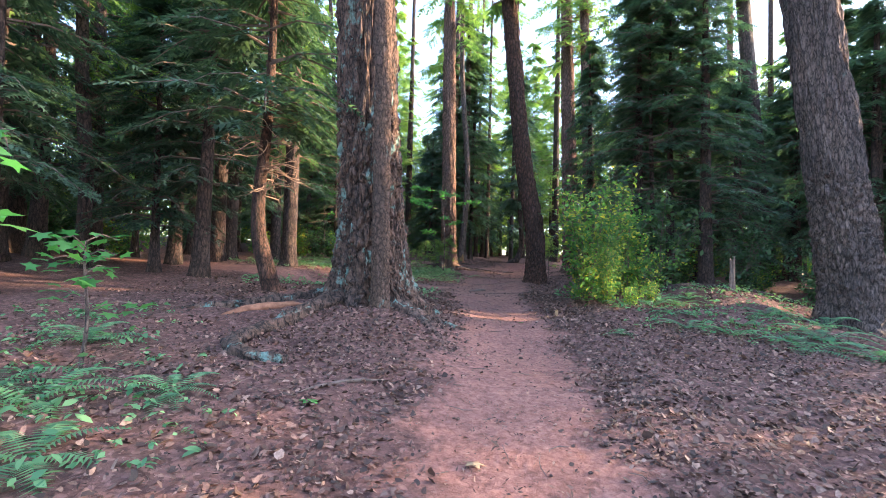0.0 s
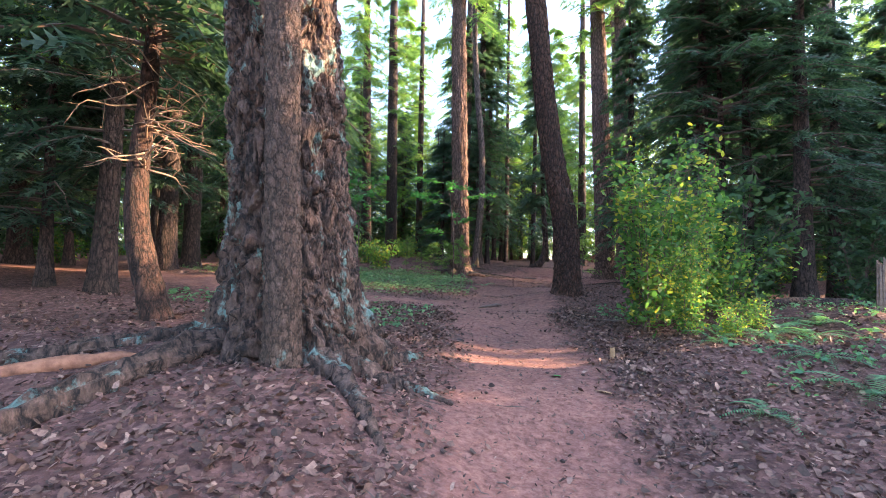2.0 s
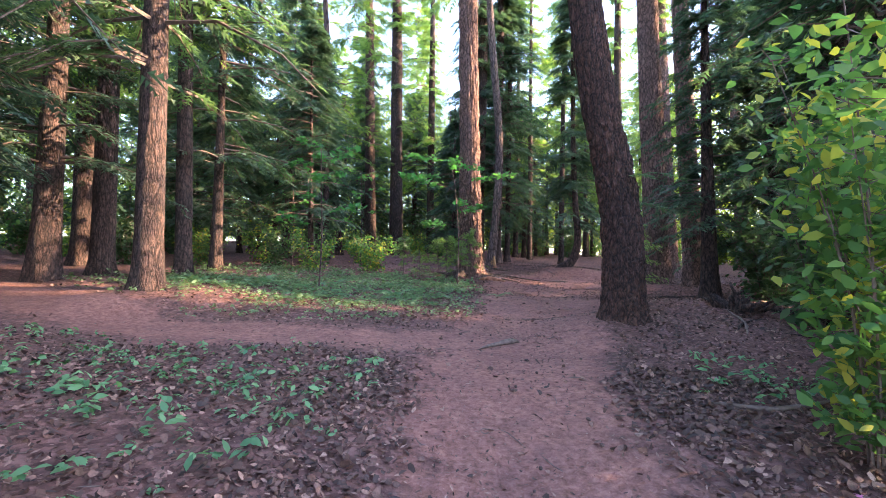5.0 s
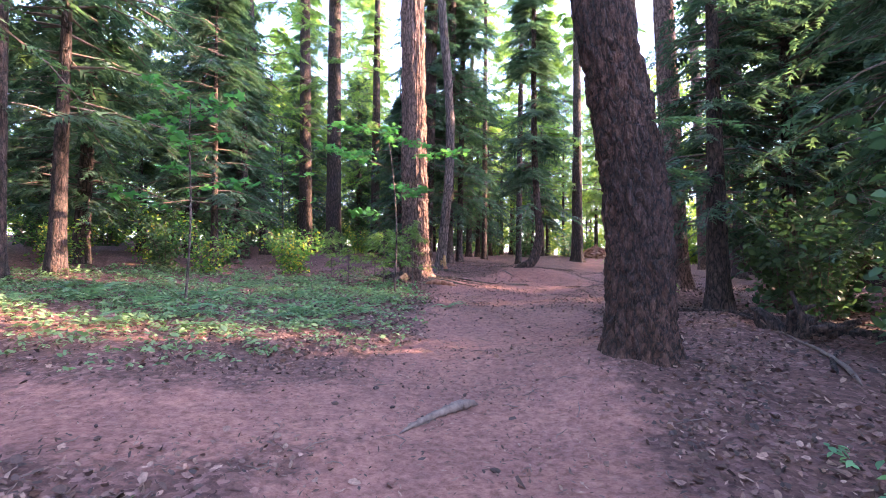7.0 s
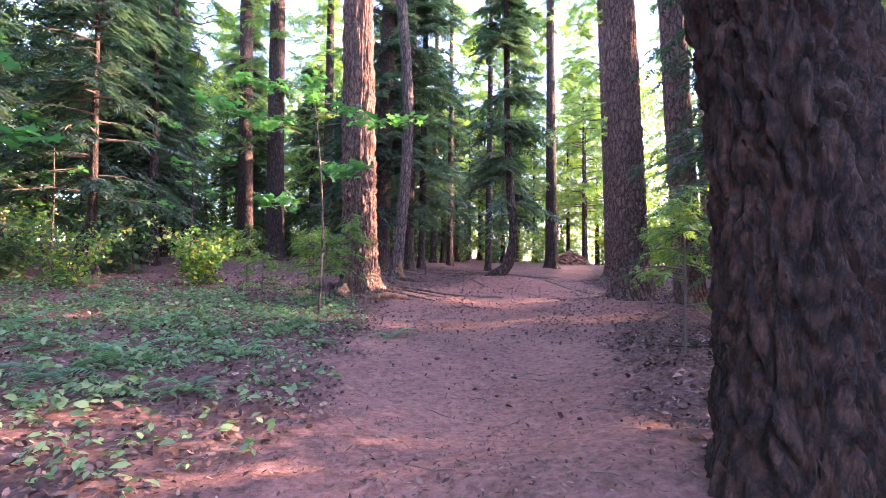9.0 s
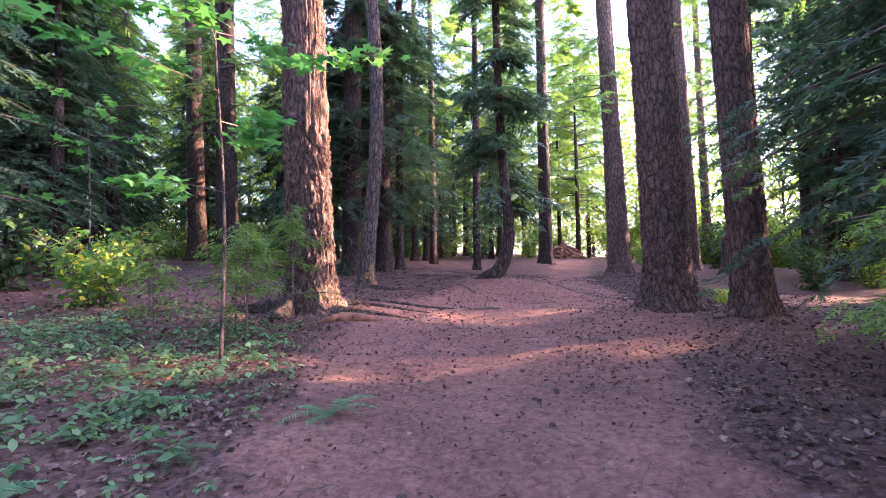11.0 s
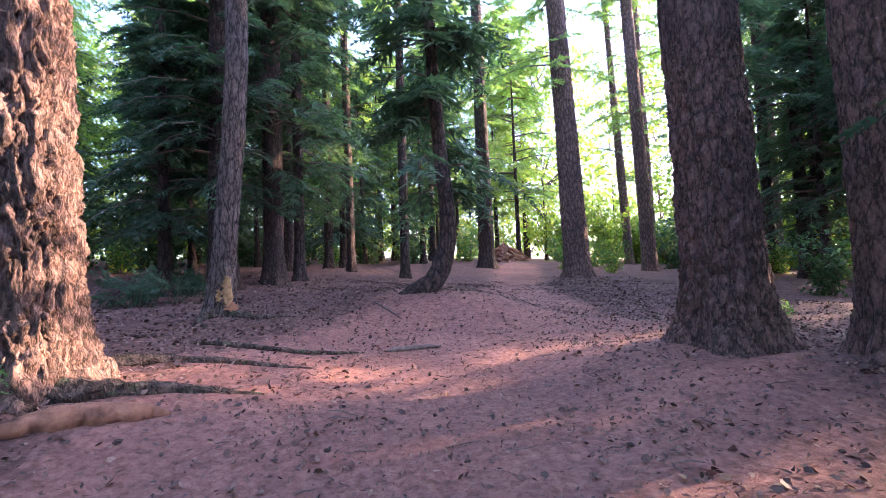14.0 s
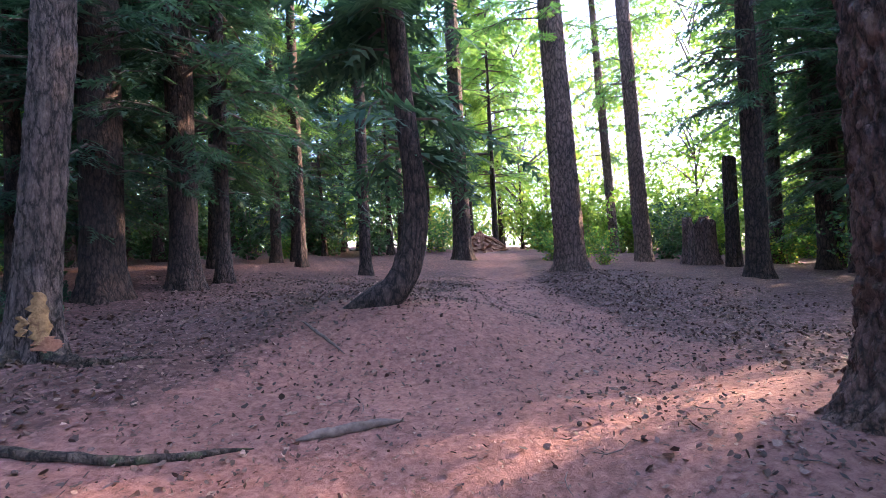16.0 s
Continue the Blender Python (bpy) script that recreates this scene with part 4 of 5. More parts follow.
bark_patch(pole_tree, lambda z: 0.225 + 0.12 * math.exp(-z / 0.3), (0.0, 0.0), 0.22, 0.4, -100, -80, M_TORN, "", 4)
bark_patch(pole_tree, lambda z: 0.225 + 0.12 * math.exp(-z / 0.3), (0.0, 0.0), 0.06, 0.2, -75, -30, M_ROTTEN, "", 5)
root_of(t3, [(0.5, 25.8), (0.95, 25.7), (1.5, 25.85), (2.2, 25.9)], [0.18, 0.11, 0.06, 0.012], M_ROOT, 0.0, "moss-covered surface root")
root_of(t3, [(0.2, 25.7), (0.0, 25.2), (-0.1, 24.8)], [0.2, 0.12, 0.04], M_ROOT)
root_of(t3, [(0.1, 25.9), (-0.5, 25.6), (-1.0, 25.6)], [0.2, 0.12, 0.04], M_ROOT)
root_of(t3, [(0.5, 26.2), (1.0, 26.6), (1.7, 26.8), (2.6, 26.75)], [0.16, 0.08, 0.05, 0.01], M_ROOT, 0.0, "moss-covered surface root")
root_of(pole_tree, [(1.3, 29.35), (1.7, 29.1), (2.3, 29.2)], [0.1, 0.055, 0.01], M_ROOT)
root_of(pole_tree, [(1.1, 29.3), (1.0, 28.9), (1.2, 28.5)], [0.1, 0.05, 0.01], M_ROOT)

ground_branch("fallen_stick", [(0.92, 15.06), (1.05, 15.25), (1.2, 15.46), (1.36, 15.62), (1.52, 15.74)], [0.012, 0.022, 0.032, 0.045, 0.03], M_WOOD, "weathered forked stick lying across the trail", "stick", 0.8)
ground_branch("mossy_branch", [(1.2, 27.7), (1.8, 27.55), (2.5, 27.36), (3.2, 27.42)], [0.03, 0.036, 0.03, 0.02], M_ROOT, "moss-covered branch lying on bare soil", "branch", 0.6)
ground_branch("fallen_branch", [(3.45, 27.48), (3.8, 27.52), (4.2, 27.56)], [0.03, 0.038, 0.025], M_WOOD, "grey fallen branch on bare soil", "branch", 0.7)
ground_branch("fallen_twig", [(3.55, 30.0), (3.7, 29.6), (3.95, 29.1)], [0.012, 0.018, 0.012], M_TWIG, "dark twig on the bank", "twig", 1.0)
ground_branch("rotten_log", [(0.75, 25.0), (1.05, 25.15), (1.4, 25.3), (1.65, 25.4)], [0.05, 0.085, 0.075, 0.03], M_ROTTEN, "rotten split log beside the trail", "log", 0.55)
ground_branch("rotten_log", [(-3.1, 7.5), (-2.6, 7.9), (-2.1, 8.2)], [0.05, 0.07, 0.05], M_ROTTEN, "red rotten log against the old fir's roots", "log", 0.4)
ground_branch("fallen_log", [(5.4, 18.0), (6.2, 17.2), (7.2, 16.4)], [0.06, 0.1, 0.05], M_BARK_DARK, "dark fallen log under the young conifers", "log", 0.1, lump=0.9)
ground_branch("fallen_log", [(5.6, 12.9), (7.6, 13.1), (9.6, 12.6)], [0.1, 0.11, 0.07], M_BARK_DARK, "fallen log in low plants", "log", 0.8, lump=0.2)
ground_branch("fallen_branch", [(2.9, 12.9), (3.4, 12.75), (4.1, 13.1)], [0.015, 0.022, 0.014], M_TWIG, "thin grey branch on litter", "branch", 1.5)
ground_branch("fallen_branch", [(-1.1, 4.6), (-0.8, 5.0), (-0.35, 5.2)], [0.01, 0.016, 0.01], M_TWIG, "thin branch on leaf litter", "branch", 1.2)
ground_branch("fallen_branch", [(-4.6, 6.1), (-3.9, 6.0), (-3.2, 6.05)], [0.012, 0.02, 0.012], M_TWIG, "thin branch on leaf litter", "branch", 1.2)


g = np.random.default_rng(44)
for i in range(11):
    x, y, a, ln = g.uniform(4.3, 7.4), g.uniform(14.6, 18.6), g.uniform(0, math.pi), g.uniform(0.7, 1.9)
    dx, dy = ln * math.cos(a), ln * math.sin(a)
    ground_branch("dead_branch", [(x, y), (x + dx * 0.4 + g.normal(0, 0.12), y + dy * 0.4), (x + dx, y + dy + g.normal(0, 0.15))], [0.025, 0.02, 0.008],
                  M_BARK_DARK if i % 3 else M_WOOD, "dead branch lying in the dark tangle of fallen wood", "branch", 1.0 + 3.0 * g.uniform(0, 1), group="fallen dead branches", sides=6)


def root_clump(x, y, s, seed):
    t = thing("upturned_root", x, y, gz(x, y), "dark upturned root clump among fallen wood", "root")
    g = np.random.default_rng(seed)
    for i in range(12):
        a, e = g.uniform(0, 2 * math.pi), g.uniform(0.1, 1.2)
        d = np.array([math.cos(a) * math.cos(e), math.sin(a) * math.cos(e), math.sin(e)]) * s * g.uniform(0.5, 1.0)
        bent_trunk("root", smooth_line([np.zeros(3) - [0, 0, 0.1], d * 0.5 + g.normal(0, 0.06, 3), d + g.normal(0, 0.1, 3)], 7), np.linspace(0.11, 0.02, 7) * s, M_BARK_DARK, t, "", 7, 0.5, i)


root_clump(5.3, 17.2, 0.75, 3)
root_clump(6.2, 16.0, 0.6, 4)


def hollow_stump(x, y, r, h, label, material, splinters=13):
    st = thing("stump", x, y, gz(x, y), label, "stump")
    g = np.random.default_rng(int(x * 10))
    ns, verts, faces = 44, [], []
    top = h * (0.82 + 0.3 * np.interp(np.arange(ns), np.linspace(0, ns, splinters), g.uniform(0, 1, splinters)))
    levels = (-0.2, 0.05, 0.25, 0.5, 0.75, 1.0)
    for inner in (False, True):
        for lv in levels:
            for j in range(ns):
                a = 2 * math.pi * j / ns
                rr = r * (1 + 0.35 * math.exp(-max(lv, 0) * h / 0.3)) * (1 + 0.09 * math.sin(7 * a + r) + 0.07 * math.sin(17 * a + 1) + 0.05 * math.sin(22 * a)) * (0.68 if inner else 1)
                verts.append((rr * math.cos(a), rr * math.sin(a), lv * top[j] if lv > 0 else lv))
    n = len(levels)
    for i in range(n - 1):
        for j in range(ns):
            k = (j + 1) % ns
            faces.append((i * ns + j, i * ns + k, (i + 1) * ns + k, (i + 1) * ns + j))
            o = n * ns
            faces.append((o + i * ns + k, o + i * ns + j, o + (i + 1) * ns + j, o + (i + 1) * ns + k))
    for j in range(ns):
        k = (j + 1) % ns
        faces.append(((n - 1) * ns + j, (n - 1) * ns + k, (2 * n - 1) * ns + k, (2 * n - 1) * ns + j))
    part_of("shell", mesh_from("shell", verts, faces, material, False), st)
    return st


hollow_stump(17.4, 37.4, 0.5, 1.55, "hollow grey-brown broken stump", M_BARK, 22)
hollow_stump(17.6, 36.2, 0.2, 3.4, "tall broken snag with a splintered top", M_BARK_DARK, 5)
hollow_stump(7.0, 11.8, 0.05, 0.75, "thin bleached broken stub in low plants", M_WOOD, 4)

# root mound where the trail ends
mx, my = 12.7, 46.5
mound = thing("root_mound", mx, my, gz(mx, my), "mound of red rotten wood and roots at the trail's end", "mound")
g = np.random.default_rng(8)
verts, faces = [], []
for i in range(15):
    for j in range(40):
        k, a = i / 14, 2 * math.pi * j / 40
        r = 1.25 * (1 - k) * (1 + 0.18 * math.sin(3 * a) + 0.15 * g.normal())
        verts.append((r * math.cos(a), r * math.sin(a) * 0.8, -0.15 + 1.15 * k ** 0.8 + 0.05 * g.normal()))
for i in range(14):
    for j in range(40):
        k = (j + 1) % 40
        faces.append((i * 40 + j, i * 40 + k, (i + 1) * 40 + k, (i + 1) * 40 + j))
part_of("soil_body", mesh_from("heap", verts, faces, M_ROTTEN), mound)
for i in range(9):
    a = g.uniform(0, 2 * math.pi)
    pts = [(0.3 * math.cos(a), 0.3 * math.sin(a), 0.75), (0.8 * math.cos(a + 0.3), 0.7 * math.sin(a + 0.3), 0.55), (1.4 * math.cos(a + 0.5), 1.1 * math.sin(a + 0.5), 0.12)]
    bent_trunk("root", smooth_line(pts, 8), [0.07, 0.065, 0.06, 0.05, 0.045, 0.04, 0.03, 0.02], M_ROTTEN, mound, "", 7, 0.3, i)


# ---- shrubs, saplings, ferns ----
def shrub_parts(seed, h, w, leaves, size, material, stems=7):
    g = np.random.default_rng(seed)
    tubes, clumps = [], []
    for i in range(stems):
        a, reach = g.uniform(0, 2 * math.pi), g.uniform(0.25, 1.0) * w
        top = h * g.uniform(0.55, 1.0)
        pts = smooth_line([(0.1 * math.cos(a), 0.1 * math.sin(a), -0.05), (0.4 * reach * math.cos(a), 0.4 * reach * math.sin(a), top * 0.5), (reach * math.cos(a), reach * math.sin(a), top)], 8)
        tubes.append(tube(pts, np.linspace(0.009, 0.003, 8), 5))
        for p in pts[1:]:
            for _ in range(3):
                off = g.normal(0, 0.13, 3) * w
                clumps.append(np.array(p) + off)
                tubes.append(tube([p, tuple(np.array(p) + off)], [0.005, 0.002], 3))
    v, f = joined(tubes)
    return mesh_from("stems", v, f, M_TWIG), tri_mesh("shrub_leaves", clumped_leaves(seed + 1, clumps, 0.2, leaves, size, 0.6), material)


def shrub(name, x, y, meshes, label, turn=0, size=1.0, group=""):
    t = thing(name, x, y, gz(x, y), label, "shrub", group)
    t.matrix_basis = pose(x, y, gz(x, y), 0, 0, turn) @ Matrix.Diagonal((size, size, size, 1))
    tagged(part_of("branchwork", meshes[0], t), kind="stuff")
    tagged(part_of("foliage", meshes[1], t), kind="stuff")
    return t


TRAIL_SHRUB = shrub_parts(101, 3.2, 0.85, 2300, 0.11, M_BROAD, 14)
LOW_SHRUB = [shrub_parts(103 + i, 1.3 + 0.3 * i, 1.0, 1100, 0.11, M_BROAD, 9) for i in range(2)]
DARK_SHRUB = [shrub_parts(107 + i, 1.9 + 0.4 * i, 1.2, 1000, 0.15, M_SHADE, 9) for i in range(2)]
shrub("leafy_shrub", 3.5, 11.8, TRAIL_SHRUB, "tall leafy shrub with yellowing leaves beside the trail")
shrub("leafy_shrub", 4.1, 12.4, TRAIL_SHRUB, "tall leafy shrub with yellowing leaves beside the trail", 130, 0.95)
shrub("leafy_shrub", 5.0, 13.1, TRAIL_SHRUB, "tall leafy shrub with yellowing leaves beside the trail", 250, 1.0)
shrub("leafy_shrub", 3.75, 11.1, TRAIL_SHRUB, "short leafy shrub with yellowing leaves", 40, 0.5)
shrub("leafy_shrub", 4.9, 11.4, LOW_SHRUB[0], "low shrub with yellow-green leaves", 20, 0.4)
shrub("leafy_shrub", 4.2, 10.9, LOW_SHRUB[0], "low shrub with yellow-green leaves", 200, 0.34)
shrub("leafy_shrub", 5.6, 13.4, LOW_SHRUB[1], "low green shrub on the bank", 80, 0.9)
shrub("leafy_shrub", 8.9, 26.9, LOW_SHRUB[0], "low shrub with yellow-green leaves", 140, 0.3)
SHRUBS = [(-6.3, 24.5), (-5.0, 24.2), (-7.5, 26), (-3.4, 26.5), (-6.2, 28), (-8.5, 23.5), (-10, 26), (-4.6, 29.5), (-10.5, 22.5), (-12, 18.5), (-13.5, 20), (-14, 12.5), (-15, 9), (-12.5, 7.0),
          (8.5, 17.5), (10.5, 16.5), (12.5, 15.5), (13.5, 23.5), (17.0, 16.5), (15.0, 14.5), (14.2, 30.0), (16.5, 30.5), (19.5, 33.5), (20.5, 36.5), (19.0, 40.5), (14.2, 38.5), (15.6, 42.0),
          (13.3, 40.3), (22.5, 43.5), (10.5, 46.5), (7.2, 47.5), (3.0, 46.0), (-0.5, 43.5), (-4.5, 43.0), (-8.5, 41.0), (-11.5, 37.5), (-14, 30), (17, 48), (25, 36), (22, 22), (20, 11), (12, 11.5), (-15, 25), (-3.5, 38.5), (-2, 36.8), (7.0, 18.8), (8.0, 16.6), (9.4, 15.2), (7.6, 20.4), (6.6, 14.8), (10.6, 13.8), (9.0, 19.2), (11.8, 17.8), (6.0, 16.2), (9.6, 21.6)]
g = np.random.default_rng(77)
for i in range(46):
    a, d = radians(-95 + 190 * (i + g.uniform(0.2, 0.8)) / 46), g.uniform(24, 36)
    if not 24 < math.degrees(a) < 48:
        SHRUBS.append((3 + d * math.sin(a), 24 + d * math.cos(a)))
for i, (x, y) in enumerate(SHRUBS):
    x, y = beside_gap(x, y, 0.9, 2.2)
    # shrubs 45 to 54 all take the leaves with shade in their colour
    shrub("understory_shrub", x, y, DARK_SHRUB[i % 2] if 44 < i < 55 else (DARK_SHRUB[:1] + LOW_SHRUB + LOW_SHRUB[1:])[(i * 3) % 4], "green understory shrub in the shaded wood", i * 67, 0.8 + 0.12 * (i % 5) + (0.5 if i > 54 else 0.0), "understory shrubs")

# more shade-coloured shrubs close the low gaps between the trees
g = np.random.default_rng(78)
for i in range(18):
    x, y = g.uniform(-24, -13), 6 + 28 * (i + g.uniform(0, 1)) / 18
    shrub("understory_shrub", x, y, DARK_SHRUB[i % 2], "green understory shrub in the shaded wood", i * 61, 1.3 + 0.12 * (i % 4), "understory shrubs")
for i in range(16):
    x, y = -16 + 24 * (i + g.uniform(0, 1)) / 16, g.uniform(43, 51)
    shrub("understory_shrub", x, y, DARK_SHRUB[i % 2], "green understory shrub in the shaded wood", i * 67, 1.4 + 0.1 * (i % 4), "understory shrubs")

# clearing shrubs use the leaf green that carries sunlight
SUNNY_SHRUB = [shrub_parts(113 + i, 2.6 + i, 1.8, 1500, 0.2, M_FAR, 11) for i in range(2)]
g = np.random.default_rng(91)
for i in range(26):
    a, d = radians(24 + 30 * (i + g.uniform(0, 1)) / 26), g.uniform(24, 40)
    x, y = beside_gap(6 + d * math.sin(a), 22 + d * math.cos(a), 1.2, 3.0)
    shrub("sunny_shrub", x, y, SUNNY_SHRUB[i % 2], "yellow-green leafy shrub in the bright clearing", i * 51, 0.6 + 0.02 * d * g.uniform(0.5, 1.1), "shrubs in the clearing")


def maple_leaf(c, n, size, g):
    """Palmate leaves with seven points."""
    m = len(c)
    t = unit(np.cross(n, g.normal(0, 1, (m, 3))))
    b = np.cross(n, t)
    rad = np.array([0.18, 0.85, 0.5, 1.0, 0.55, 1.1, 0.55, 1.0, 0.5, 0.85])
    ang = np.array([-180, -125, -95, -65, -35, 0, 35, 65, 95, 125]) * math.pi / 180
    pts = [c + (t * math.cos(a) * r + b * math.sin(a) * r - n * 0.12 * r * r) * (size * 0.55) for a, r in zip(ang, rad)]
    return np.stack(pts, 1)


def maple(x, y, h, seed, reach, leaves, size, label, away=(0, 0)):
    t = thing("maple_sapling", x, y, gz(x, y), label, "sapling")
    g = np.random.default_rng(seed)
    stem = smooth_line([(0, 0, -0.05), (0.05 + away[0] * 0.1, away[1] * 0.1, h * 0.4), (away[0] * 0.45, away[1] * 0.45, h * 0.8), (away[0], away[1], h)], 14)
    bent_trunk("stem", stem, np.linspace(0.022, 0.007, 14), M_BARK_GREY, t, "", 7, 0.05)
    cs = []
    for i in range(9):
        p = np.array(stem[5 + i])
        a = i * 2.4 + seed
        q = p + np.array([math.cos(a), math.sin(a), 0.12]) * reach * g.uniform(0.5, 1.0)
        mid = (p + q) / 2 + [0, 0, 0.06]
        v, f = tube([tuple(p), tuple(mid), tuple(q)], [0.007, 0.005, 0.003], 5)
        part_of("branch", mesh_from("branch", v, f, M_TWIG), t)
        for k in range(leaves):
            s = g.uniform(0.35, 1.08)
            cs.append(p + (q - p) * s + g.normal(0, 0.09, 3) * [1, 1, 0.5])
    cs = np.array(cs)
    nr = unit(g.normal(0, 0.35, cs.shape) + [0, 0, 1.0])
    tagged(part_of("foliage", tri_mesh("maple_leaves", maple_leaf(cs, nr, size * g.uniform(0.7, 1.2, len(cs))[:, None], g), M_MAPLE), t), kind="stuff")


maple(0.15, 22.4, 3.9, 3, 1.9, 64, 0.17, "young maple with bright green leaves arching over low plants", (-0.3, 0.7))
maple(-2.9, 19.3, 3.3, 4, 1.0, 20, 0.2, "young maple with bright green leaves among ferns")
maple(-2.75, 3.1, 1.75, 6, 0.6, 8, 0.2, "small maple sapling with broad blue-green leaves")
maple(-3.2, 5.0, 1.2, 7, 0.5, 7, 0.17, "small maple sapling over leaf litter")
maple(-6.3, 25.6, 3.6, 9, 1.2, 12, 0.22, "young maple in front of dark conifers")
maple(-4.2, 27.5, 3.9, 10, 1.2, 12, 0.22, "young maple in front of dark conifers")


def seedling_parts(seed, h, reach, boughs, material=M_HEMLOCK):
    tris, limbs = conifer_crown(seed, 0.38, h, reach, boughs, per=10, spray=0.13, droop=0.2)
    limbs.append(tube([(0, 0, -0.03), (0.01, 0, h * 0.5), (0, 0, h)], [0.014, 0.01, 0.004], 6))
    v, f = joined(limbs)
    return mesh_from("seedling_stem", v, f, M_TWIG), tri_mesh("seedling_needles", tris, material)


SEEDLING = [seedling_parts(121, 1.5, 0.68, 24), seedling_parts(122, 1.25, 0.7, 21)]
for i, (x, y, s, label) in enumerate([(0.42, 24.45, 1.2, "hemlock seedling catching the sun at a fir's foot"), (-0.35, 24.4, 1.2, "soft green hemlock seedling"), (0.05, 23.6, 0.95, "soft green hemlock seedling"),
                                      (-1.2, 23.9, 0.8, "soft green hemlock seedling"), (4.3, 19.2, 1.1, "hemlock seedling behind the leaning fir"),
                                      (-0.9, 26.6, 1.1, "hemlock seedling behind a fir"), (-2.0, 25.4, 1.0, "hemlock seedling in low plants")]):
    t = thing("hemlock_seedling", x, y, gz(x, y), label, "seedling", "hemlock seedlings")
    t.matrix_basis = pose(x, y, gz(x, y), 0, 0, i * 77) @ Matrix.Diagonal((s, s, s, 1))
    tagged(part_of("stem", SEEDLING[i % 2][0], t), kind="stuff")
    tagged(part_of("needles", SEEDLING[i % 2][1], t), kind="stuff")


FALLEN_BOUGH = seedling_parts(125, 1.7, 0.6, 30, M_CONIFER)
for i, (x, y, turn) in enumerate([(-0.9, 31.0, 20), (-1.3, 31.5, -35), (-0.5, 31.7, 75)]):
    t = thing("fallen_bough", x, y, gz(x, y), "fallen conifer bough with dark needles on the ground", "branch", "fallen conifer boughs")
    t.matrix_basis = pose(x, y, gz(x, y) + 0.16, 0, 84, turn)
    tagged(part_of("stem", FALLEN_BOUGH[0], t), kind="stuff")
    tagged(part_of("needles", FALLEN_BOUGH[1], t), kind="stuff")


def frond_mesh():
    tris = []
    n = 20
    for i in range(n):
        s = (i + 0.5) / n
        p = np.array([0.75 * s, 0, 0.42 * s - 0.48 * s * s])
        ll = 0.13 * math.sin(math.pi * (0.12 + 0.86 * s)) ** 0.7
        for sg in (-1, 1):
            tris.append([p + [-0.014, 0, 0], p + [0.016, 0, 0.002], p + [0.035, sg * ll, -0.02]])
    rib = [[(0.75 * s, -0.004, 0.42 * s - 0.48 * s * s), (0.75 * s, 0.004, 0.42 * s - 0.48 * s * s + 0.003), (0.75 * (s + 0.2), 0, 0.42 * (s + 0.2) - 0.48 * (s + 0.2) ** 2)] for s in (0, 0.2, 0.4, 0.6, 0.8)]
    return tri_mesh("frond", np.array(tris + [[list(q) for q in r] for r in rib]), M_FERN)


FROND = frond_mesh()


def fern(x, y, s, seed, label="green sword fern arching over leaf litter"):
    t = thing("fern", x, y, gz(x, y), label, "fern", "ferns along the trail")
    g = np.random.default_rng(seed)
    n = 9
    for i in range(n):
        k = s * g.uniform(0.75, 1.15)
        part_of("frond", FROND, t, "", pose(0, 0, 0, 0, g.uniform(-18, 12), 360 * i / n + g.uniform(-15, 15)) @ Matrix.Diagonal((k, k, k, 1)))


FERNS = [(5.5, 7.6, 1.2), (5.0, 8.6, 0.9), (4.4, 8.9, 0.8), (6.3, 8.3, 1.1), (-2.25, 3.4, 0.8), (-2.9, 4.2, 0.9), (-3.6, 4.6, 1.0), (-2.3, 18.2, 0.9), (-1.3, 18.7, 0.8), (-0.2, 19.8, 0.8), (-1.1, 19.3, 0.9), (-3.3, 18.6, 0.9),
         (1.35, 21.3, 0.55), (-2.9, 20.3, 0.9), (-4.2, 19.0, 1.0), (4.7, 10.9, 0.9), (5.3, 10.9, 0.8), (5.8, 11.5, 1.0), (-5.2, 18.2, 0.9), (-1.8, 21.2, 0.8), (7.4, 9.6, 1.0), (4.2, 11.2, 0.7), (-5.8, 20.5, 1.0), (-4.4, 21.6, 0.9),
         (-3.2, 22.6, 0.8), (0.0, 21.2, 0.7), (-3.8, 5.9, 0.9), (-0.6, 22.2, 0.6), (-2.0, 19.6, 0.6), (-0.8, 20.6, 0.55), (-3.4, 19.9, 0.7), (-2.4, 22.0, 0.6), (-4.9, 20.2, 0.8), (-1.6, 17.6, 0.6), (-3.0, 17.4, 0.7), (-0.1, 18.6, 0.45), (-4.2, 17.6, 0.7), (0.5, 20.6, 0.4), (3.1, 8.3, 0.5), (6.2, 7.2, 1.0), (5.6, 9.2, 0.8), (6.5, 9.9, 0.9), (4.6, 9.8, 0.7), (3.9, 10.6, 0.6), (-3.3, 3.4, 0.9), (-2.0, 4.4, 0.6)]
for i, (x, y, s) in enumerate(FERNS):
    fern(x, y, s, 200 + i)


# ---- forest floor ----
def spread(g, n, accept, box):
    """n places in the box, kept where accept(x, y) says so."""
    xs, ys = [], []
    while len(xs) < n:
        x, y = g.uniform(box[0], box[1], 4 * n), g.uniform(box[2], box[3], 4 * n)
        ok = g.uniform(0, 1, 4 * n) < accept(x, y)
        xs += list(x[ok])
        ys += list(y[ok])
    return np.array(xs[:n]), np.array(ys[:n])


def near_bias(x, y):
    d = seg_distance(x, y, CENTRE, [0] * len(CENTRE))
    return np.exp(-np.maximum(d, 0) / 3.0)


def off_trail(x, y):
    m, d = trail_mask(x, y)
    return np.clip((d + 0.12) / 0.5, 0.02, 1) * near_bias(x, y)


